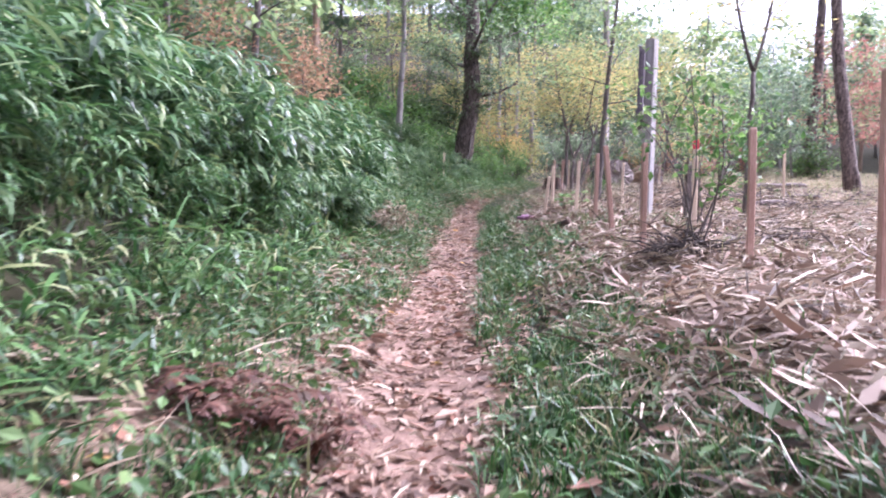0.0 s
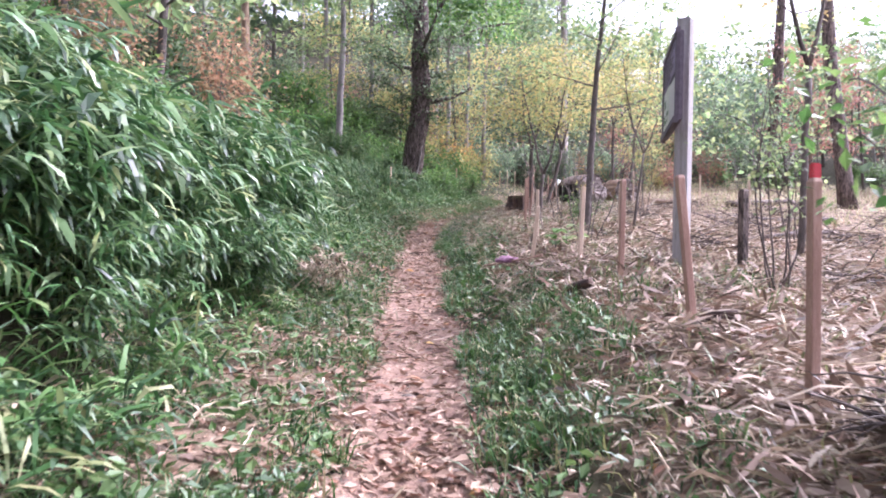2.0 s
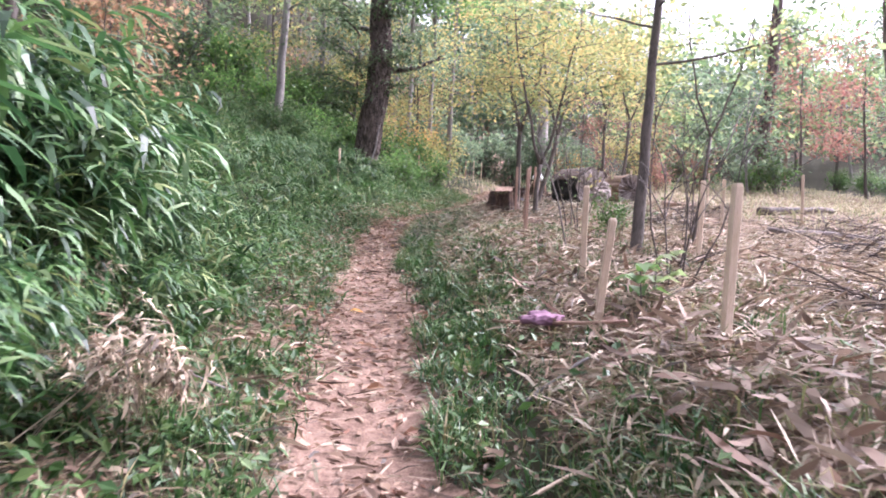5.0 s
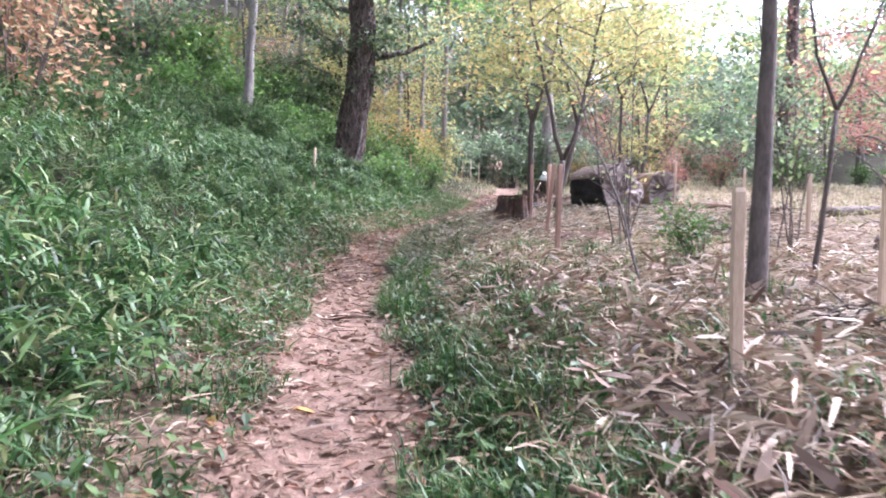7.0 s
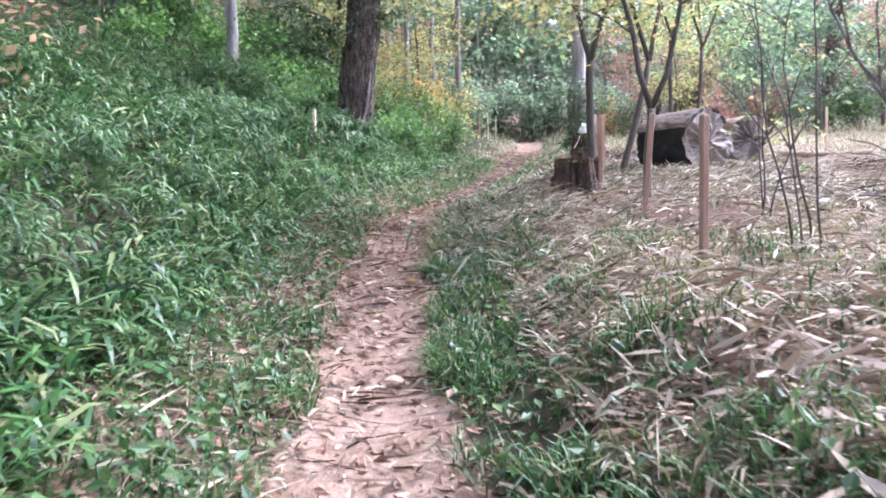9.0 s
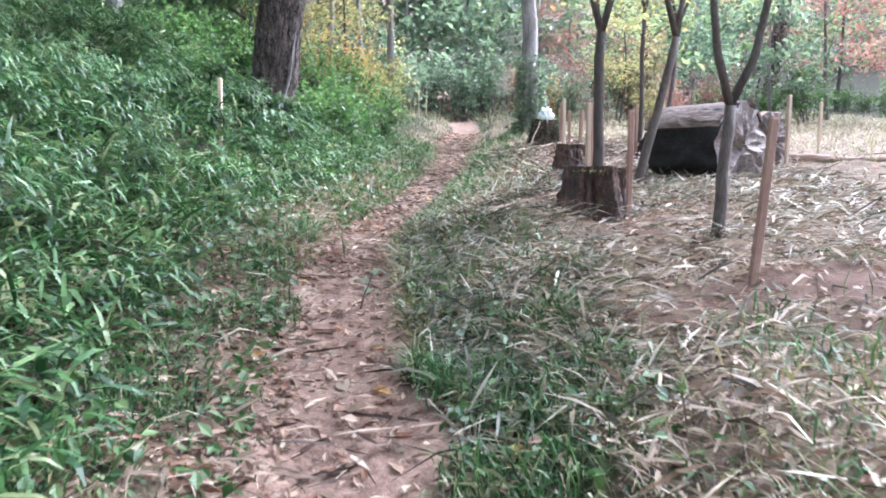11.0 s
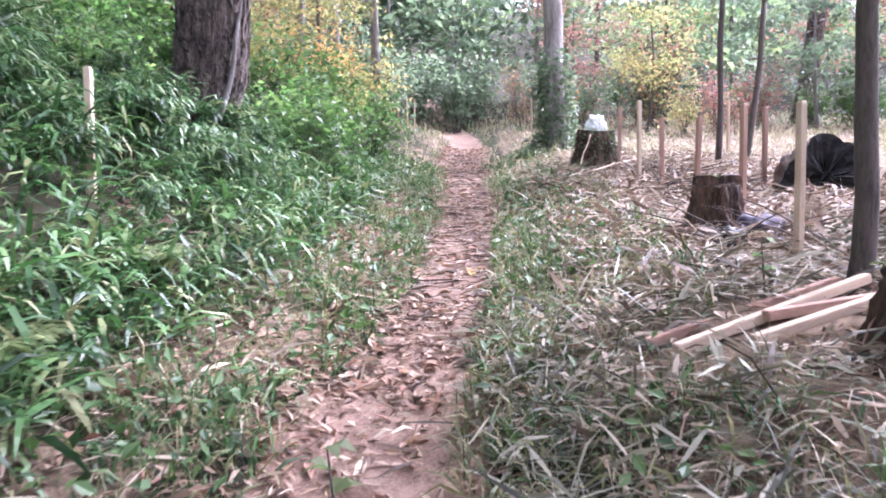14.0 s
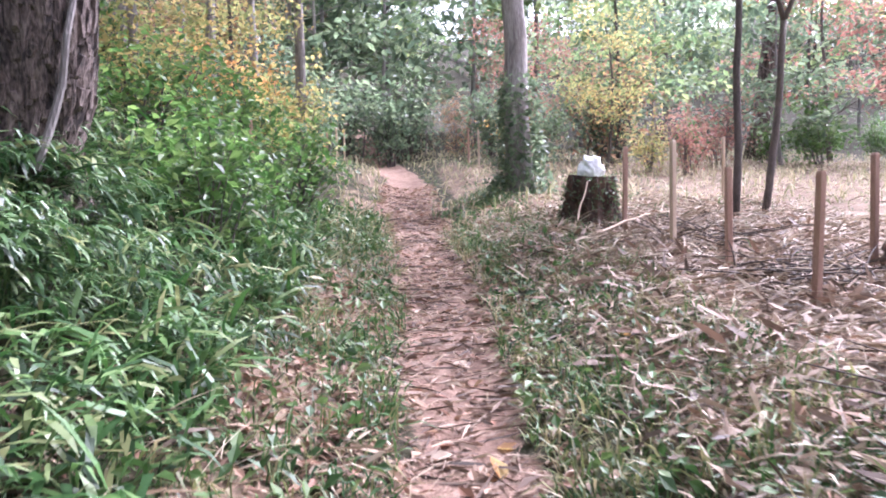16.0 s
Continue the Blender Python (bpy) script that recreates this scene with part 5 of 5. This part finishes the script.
aa = rng.uniform(0, 6.28, 700)
zz = rng.random(700) * 0.66
q = 0.33 + 0.1 * np.exp(-6 * zz) + 0.06 * rng.random(700)
part("ivy", leaves(np.stack([q * np.cos(aa), q * np.sin(aa), zz], 1), 0.06, rng), BOUGH_GREEN, ivy, "withering climbing leaves")

WHITE_SHEET = plain("white_plastic", (0.8, 0.82, 0.83), 0.45)


def bundle(name, x, y, z, w, h, material, label, category, seed, crumple=1.0):
    """A crumpled soft bundle with folds."""
    bm = bmesh.new()
    bmesh.ops.create_icosphere(bm, subdivisions=4, radius=1)
    for v in bm.verts:
        n1 = noise.noise(v.co * 1.6 + Vector((seed, 0, 0))) * 0.35 + crumple * noise.noise(v.co * 4 + Vector((0, seed, 0))) * 0.2 + noise.noise(v.co * 9 + Vector((seed, seed, 0))) * 0.09
        v.co *= 1 + n1
        v.co = Vector((v.co.x * w, v.co.y * w * 0.75, max(v.co.z, -0.55) * h))
    for f in bm.faces:
        f.smooth = True
    me = bpy.data.meshes.new(name)
    bm.to_mesh(me)
    bm.free()
    me.materials.append(material)
    ob = new(name, me)
    ob.matrix_basis = Matrix.Translation((x, y, z + 0.5 * h))
    return tagged(ob, label, category)


bundle("plastic_bag", 4.95, 35.65, G(4.95, 35.65) + 0.64, 0.16, 0.2, WHITE_SHEET, "crumpled white plastic bag on a stump", "bag", 2, 2.2)
bundle("work_jacket", 3.32, 28.55, G(3.32, 28.55) + 0.05, 0.23, 0.15, plain("grey_violet_cloth", (0.045, 0.035, 0.055), 0.85), "crumpled grey-violet cloth jacket lying beside a stump", "cloth", 5)
bundle("cloth_bag", 2.9, 28.25, G(2.9, 28.25) + 0.0, 0.13, 0.12, plain("black_cloth", (0.015, 0.015, 0.018), 0.7), "small black cloth bag in the litter", "bag", 9)


def big_log(name, end, axis, length, r, label, seed, side, cut, hollow=0.0, rest=0.92):
    """A felled log: rough body, ragged cut face; the axis points out of the near face."""
    rng = np.random.default_rng(seed)
    ax = Vector((*axis, 0)).normalized()
    ob = thing(name, Matrix.Translation((*end, G(*end) + r * rest)) @ ax.to_track_quat("Z", "Y").to_matrix().to_4x4(), label, "log", "felled logs")
    seg, rows = 48, 12
    a = np.arange(seg) * 2 * math.pi / seg
    ph = rng.uniform(0, 6.28, 5)
    prof = 1 + 0.05 * np.sin(3 * a + ph[0]) + 0.04 * np.sin(7 * a + ph[1]) + 0.025 * np.sin(13 * a + ph[2])
    vs = []
    for k in range(rows):
        s = k / (rows - 1)
        rr = r * (prof + 0.035 * np.sin(4 * a + 5 * s + ph[3]) + 0.03 * np.sin(9 * a - 7 * s + ph[4])) * (0.9 + 0.1 * s) + rng.normal(0, 0.009, seg)
        z = -length + length * s + (0.05 * np.sin(2 * a + ph[3]) + 0.03 * np.sin(5 * a + ph[1]) + rng.normal(0, 0.02, seg) if k in (0, rows - 1) else 0)
        vs.append(np.stack([rr * np.cos(a), rr * np.sin(a), np.broadcast_to(z, seg)], 1))
    f = [[k * seg + j, k * seg + (j + 1) % seg, (k + 1) * seg + (j + 1) % seg, (k + 1) * seg + j] for k in range(rows - 1) for j in range(seg)] + [list(range(seg))[::-1]]
    part("bark", (np.concatenate(vs), f, True), side, ob)
    rim = vs[-1]
    rings = [rim * [0.998, 0.998, 1]] + [rim * [q, q, 1] + np.stack([0 * a, 0 * a, rng.normal(0, 0.02, seg) - (0.5 * length if hollow and q < hollow else 0)], 1) for q in (0.82, 0.62, 0.4, 0.15)]
    tf = [[k * seg + j, k * seg + (j + 1) % seg, (k + 1) * seg + (j + 1) % seg, (k + 1) * seg + j] for k in range(4) for j in range(seg)] + [[4 * seg + j for j in range(seg)]]
    part("cut_face", (np.concatenate(rings), tf), cut, ob)
    return ob


big_log("felled_log", (4.87, 26.98), (0.46, -0.89), 1.12, 0.56, "thick dark felled log with a pale weathered cut face", 3, BLACK_WOOD, PALE_ROT)
lg = bpy.data.objects["felled_log"]
big_log("felled_log", (5.45, 30.4), (-0.45, -0.85), 1.1, 0.45, "thick felled log with a dark rough cut face", 6, STUMP_BARK, BLACK_WOOD, rest=0.5)
big_log("felled_log", (6.4, 28.7), (0.3, -0.9), 1.2, 0.45, "old felled log with brown bark in the clearing", 8, BARK_OCHRE, PALE_ROT)

# slab of lighter reddish-brown bark along the top of the near-black log
slab_a = np.linspace(0.15, 2.2, 14)
sv, sf = [], []
rng = np.random.default_rng(12)
for rad in (0.565, 0.605):
    for z in np.linspace(-1.14, -0.03, 8):
        for t in slab_a:
            e = rad * (1 + 0.05 * math.sin(3 * t)) + rng.normal(0, 0.006)
            sv.append((e * math.cos(t + 0.5), e * math.sin(t + 0.5), z + rng.normal(0, 0.01)))
na, nz = len(slab_a), 8
for o in (0, na * nz):
    for k in range(nz - 1):
        for j in range(na - 1):
            q4 = [o + k * na + j, o + k * na + j + 1, o + (k + 1) * na + j + 1, o + (k + 1) * na + j]
            sf.append(q4 if o else q4[::-1])
edge = [k * na for k in range(nz)] + [(nz - 1) * na + j for j in range(1, na)] + [k * na + na - 1 for k in range(nz - 2, -1, -1)] + [j for j in range(na - 2, 0, -1)]
for p0, p1 in zip(edge, edge[1:] + edge[:1]):
    sf.append([p0, p1, p1 + na * nz, p0 + na * nz])
part("bark_slab", (np.array(sv), sf), SLAB_BARK, lg, "reddish-brown slab of bark along the top")


# ---- lying wood ----
def lying(name, x0, y0, x1, y1, w, material, label, category, group="", lift0=0.0, lift1=0.0, roundish=False, seed=0):
    a, b = Vector((x0, y0, G(x0, y0) + w / 2 + lift0)), Vector((x1, y1, G(x1, y1) + w / 2 + lift1))
    axis = b - a
    if roundish:
        v, f = tube(curve_line((0, 0, 0), (0, 0, axis.length), (0, 0, 0), 9, seed), np.linspace(w / 2, w / 2 * 0.7, 9), 8)
        me = mesh_of(name, v, f, material, smooth=True)
    else:
        bm = box(bmesh.new(), (w, w * 0.9, axis.length), (0, 0, axis.length / 2), bevel=0.005)
        me = bpy.data.meshes.new(name)
        bm.to_mesh(me)
        bm.free()
        me.materials.append(material)
    ob = new(name, me)
    ob.matrix_basis = Matrix.Translation(a) @ axis.to_track_quat("Z", "Y").to_matrix().to_4x4()
    return tagged(ob, label, category, group)


for x0, y0, x1, y1, mat, l0, l1 in PILE:
    lying("wooden_stake", x0, y0, x1, y1, 0.058, mat, "new square wooden stake lying in a loose pile", "stake", "pile of stakes", l0, l1)
lying("long_stick", 0.79, 14.36, 1.5, 12.95, 0.035, STAKE_RED, "long brown stick lying across the litter", "stick", roundish=True, lift0=0.12, lift1=0.12, seed=3)
bundle("sun_hat", 1.08, 13.7, G(1.08, 13.7) + 0.12, 0.16, 0.06, plain("mauve_cloth", (0.22, 0.115, 0.17), 0.85), "mauve cloth sun hat lying over a stick", "hat", 4)
lying("log_piece", 2.14, 8.36, 2.36, 8.16, 0.15, STUMP_BARK, "short sawn piece of brown log in the litter", "log", "sawn log pieces", roundish=True, lift0=0.02, lift1=0.06, seed=21)
lying("log_piece", 1.45, 10.22, 1.62, 10.04, 0.13, STUMP_BARK, "short sawn piece of brown log in the litter", "log", "sawn log pieces", roundish=True, lift0=0.02, lift1=0.07, seed=22)
lying("thin_pole", 4.2, 34.2, 5.4, 34.9, 0.03, STAKE_NEW, "thin pale pole lying beside a stump", "stick", roundish=True, lift0=0.14, lift1=0.2, seed=4)
lying("thin_pole", 4.35, 35.0, 4.7, 35.3, 0.03, STAKE_NEW, "short pale pole leaning on a stump", "stick", roundish=True, lift0=0.0, lift1=0.6, seed=5)
lying("branch", 0.75, 12.6, 1.25, 12.75, 0.03, BARK_GREY, "short pale broken branch in the grass", "stick", roundish=True, lift0=0.03, lift1=0.05, seed=6)
lying("branch", 0.5, 11.35, 0.95, 11.5, 0.022, STAKE_NEW, "short pale broken branch in the grass", "stick", roundish=True, lift0=0.02, lift1=0.05, seed=7)
lying("branch", 2.9, 28.0, 3.35, 28.1, 0.03, BARK_OCHRE, "short broken branch in the litter", "stick", roundish=True, lift0=0.02, lift1=0.03, seed=8)
lying("branch", -2.0, 12.0, -0.95, 12.5, 0.015, BARK_GREY, "thin dry stalk bent over the grass", "stick", roundish=True, lift0=0.3, lift1=0.1, seed=9)


for x0, y0, x1, y1, w, mat in ((5.6, 15.4, 8.2, 16.3, 0.16, BARK_DARK), (6.6, 21.2, 9.4, 20.4, 0.2, BARK_DARK), (7.4, 12.8, 9.6, 13.9, 0.14, BARK_OCHRE), (9.2, 26.8, 12.0, 28.2, 0.22, BARK_DARK), (8.0, 30.8, 9.8, 30.2, 0.16, BARK_OCHRE), (4.2, 16.6, 5.3, 17.5, 0.09, BARK_OCHRE)):
    lying("fallen_log", x0, y0, x1, y1, w, mat, "dark fallen trunk lying in the clearing", "log", "fallen trunks", roundish=True, seed=int(10 * x0))


# ---- heaps of cut brush ----
def brush_heap(x, y, r, h, n, seed, label):
    rng = np.random.default_rng(seed)
    ob = thing("brush_heap", stand(x, y), label, "brushwood", "heaps of brush")
    pieces = []
    for k in range(n):
        a, q = rng.uniform(0, 6.28), r * math.sqrt(rng.random()) * 0.8
        p = np.array([q * math.cos(a), q * math.sin(a), h * (1 - (q / r) ** 2) * rng.random() + 0.02])
        b = rng.uniform(0, 6.28)
        e = p + r * rng.uniform(0.45, 1.2) * np.array([math.cos(b), math.sin(b), rng.normal(0.05, 0.2)])
        e[2] = max(e[2], 0.02)
        pieces.append(tube(curve_line(p, e, (0, 0, 0.03), 4, seed * 100 + k), np.linspace(0.009, 0.003, 4), 5, cap=False))
    tagged(part("brushwood", join(pieces), BRUSHWOOD, ob), kind="stuff")
    m = 260
    a, q = rng.uniform(0, 6.28, m), r * np.sqrt(rng.random(m))
    p = np.stack([q * np.cos(a), q * np.sin(a), h * (1 - (q / r) ** 2) * rng.random(m) + 0.02], 1)
    v, f = strips(p, rng.uniform(0, 6.28, m), rng.normal(0.1, 0.3, m), rng.uniform(0.12, 0.4, m), rng.uniform(0.008, 0.025, m), rng.uniform(0, 0.5, m), rng.normal(0, 0.8, m))
    tagged(part("dry_leaves", (v, f), STRAW, ob), kind="stuff")
    return ob


for x, y, r, h, n, seed in ((2.28, 5.72, 0.36, 0.3, 170, 1), (3.9, 13.6, 0.7, 0.25, 60, 2), (6.0, 17.5, 0.9, 0.35, 70, 3), (3.3, 28.2, 0.7, 0.14, 50, 4), (5.2, 22.5, 0.8, 0.3, 60, 5), (4.5, 31.4, 0.8, 0.2, 60, 6), (8.5, 22.0, 1.0, 0.35, 70, 7), (5.2, 33.6, 0.8, 0.2, 60, 8), (6.8, 14.6, 0.8, 0.3, 60, 9), (4.6, 10.6, 0.6, 0.2, 50, 10), (7.4, 26.2, 0.9, 0.3, 60, 11), (10.2, 18.6, 1.1, 0.4, 70, 12), (3.6, 7.4, 0.5, 0.2, 50, 13), (2.9, 16.0, 0.45, 0.15, 40, 14)):
    brush_heap(x, y, r, h, n, seed, "heap of dark cut brush and dry stems")

# ---- broad-leaved seedlings, ferns at the path ----
def seedling(x, y, seed, n, size, mat, label):
    rng = np.random.default_rng(seed)
    ob = thing("seedling", stand(x, y), label, "plant", "broad-leaved seedlings")
    st = curve_line((0, 0, -0.03), (rng.normal(0, 0.05), rng.normal(0, 0.05), 0.32), (0, 0, 0), 5, seed)
    part("stem", tube(st, np.linspace(0.008, 0.004, 5), 6), BARK_THIN, ob)
    for k in range(n):
        az = k * 2.4 + rng.uniform(-0.3, 0.3)
        v, f = strips(st[[2 + k % 3]], np.array([az]), np.array([0.45]), np.array([size]), np.array([size * 0.42]), np.array([0.9]), np.array([rng.normal(0, 0.3)]))
        part("leaf", (v, f), mat, ob)


for x, y, seed, n, size, mat in ((1.75, 13.4, 11, 9, 0.27, SHRUB_GREEN), (1.95, 13.7, 1, 7, 0.22, GREEN_MID), (2.2, 14.1, 2, 6, 0.2, GREEN_MID), (-0.25, 24.2, 3, 6, 0.16, GREEN_DARK), (-0.3, 25.9, 4, 6, 0.15, GREEN_MID), (-1.3, 16.0, 5, 6, 0.15, GREEN_LIGHT), (0.9, 8.3, 6, 6, 0.12, GREEN_LIGHT), (-1.2, 5.1, 7, 7, 0.17, GREEN_LIGHT), (-1.4, 27.4, 8, 7, 0.2, BAMBOO_LEAF), (-0.9, 28.9, 9, 7, 0.2, BAMBOO_LEAF), (2.3, 27.0, 10, 5, 0.12, GREEN_LIGHT)):
    seedling(x, y, seed, n, size, mat, "low seedling with broad green leaves")

# ---- single large leaves lying in the open ----
FALLEN = []
for k, mat in enumerate((DEAD_LEAF, RUST, ORANGE, STRAW)):
    v, f = [], []
    for s in (-1, 1):
        v += [(0, 0, 0), (0.045, 0, 0.004), (0.09, 0, 0.012), (0.13, 0, 0.0), (0.03, s * 0.03, 0.016), (0.075, s * 0.036, 0.022)]
    f = [[0, 1, 4], [1, 2, 5, 4], [2, 3, 5], [6, 10, 7], [7, 10, 11, 8], [8, 11, 9]]
    FALLEN.append(mesh_of("fallen_leaf", v, f, mat))
rng = np.random.default_rng(44)
for k in range(230):
    y = rng.uniform(1.5, 31)
    d = rng.normal(0, 0.75)
    x = float(path_x(y)) + d
    ob = new("fallen_leaf", FALLEN[rng.choice(4, p=[0.5, 0.2, 0.12, 0.18])])
    ob.matrix_basis = stand(x, y, rng.uniform(0, 360), rng.uniform(0.7, 1.5), -0.012, rng.normal(0, 14), rng.normal(0, 14))
    tagged(ob, "withered autumn leaf lying on the ground", "leaf", "fallen leaves")


# ---- ferns ----
def fern(x, y, seed, n, size, mat, label):
    rng = np.random.default_rng(seed)
    ob = thing("fern", stand(x, y), label, "fern", "ferns")
    for k in range(n):
        az = k * 6.283 / n + rng.normal(0, 0.25)
        ln = size * rng.uniform(0.7, 1.1)
        st = curve_line((0, 0, 0), (math.cos(az) * ln, math.sin(az) * ln, 0.12 * size), (0, 0, 0.4 * size), 9, seed + k)
        v, f = tube(st, np.linspace(0.004, 0.0015, 9), 4, cap=False)
        frond = part("frond", (v, f), mat, ob)
        p, a, l = [], [], []
        for q in np.linspace(0.15, 0.97, 16):
            i = q * 8
            c = st[int(i)] + (st[min(8, int(i) + 1)] - st[int(i)]) * (i - int(i))
            for sgn in (-1, 1):
                p.append(c)
                a.append(az + sgn * 1.15)
                l.append(size * 0.3 * (1 - q) ** 0.7 + 0.02)
        m = len(p)
        v, f = strips(np.array(p), np.array(a), rng.normal(-0.1, 0.15, m), np.array(l), np.array(l) * 0.28, rng.uniform(0.1, 0.5, m), rng.normal(0, 0.2, m))
        tagged(part("leaflet", (v, f), mat, frond), kind="stuff")


for x, y, seed, n, size, mat, label in FERNS:
    fern(x, y, seed, n, size, mat, label)
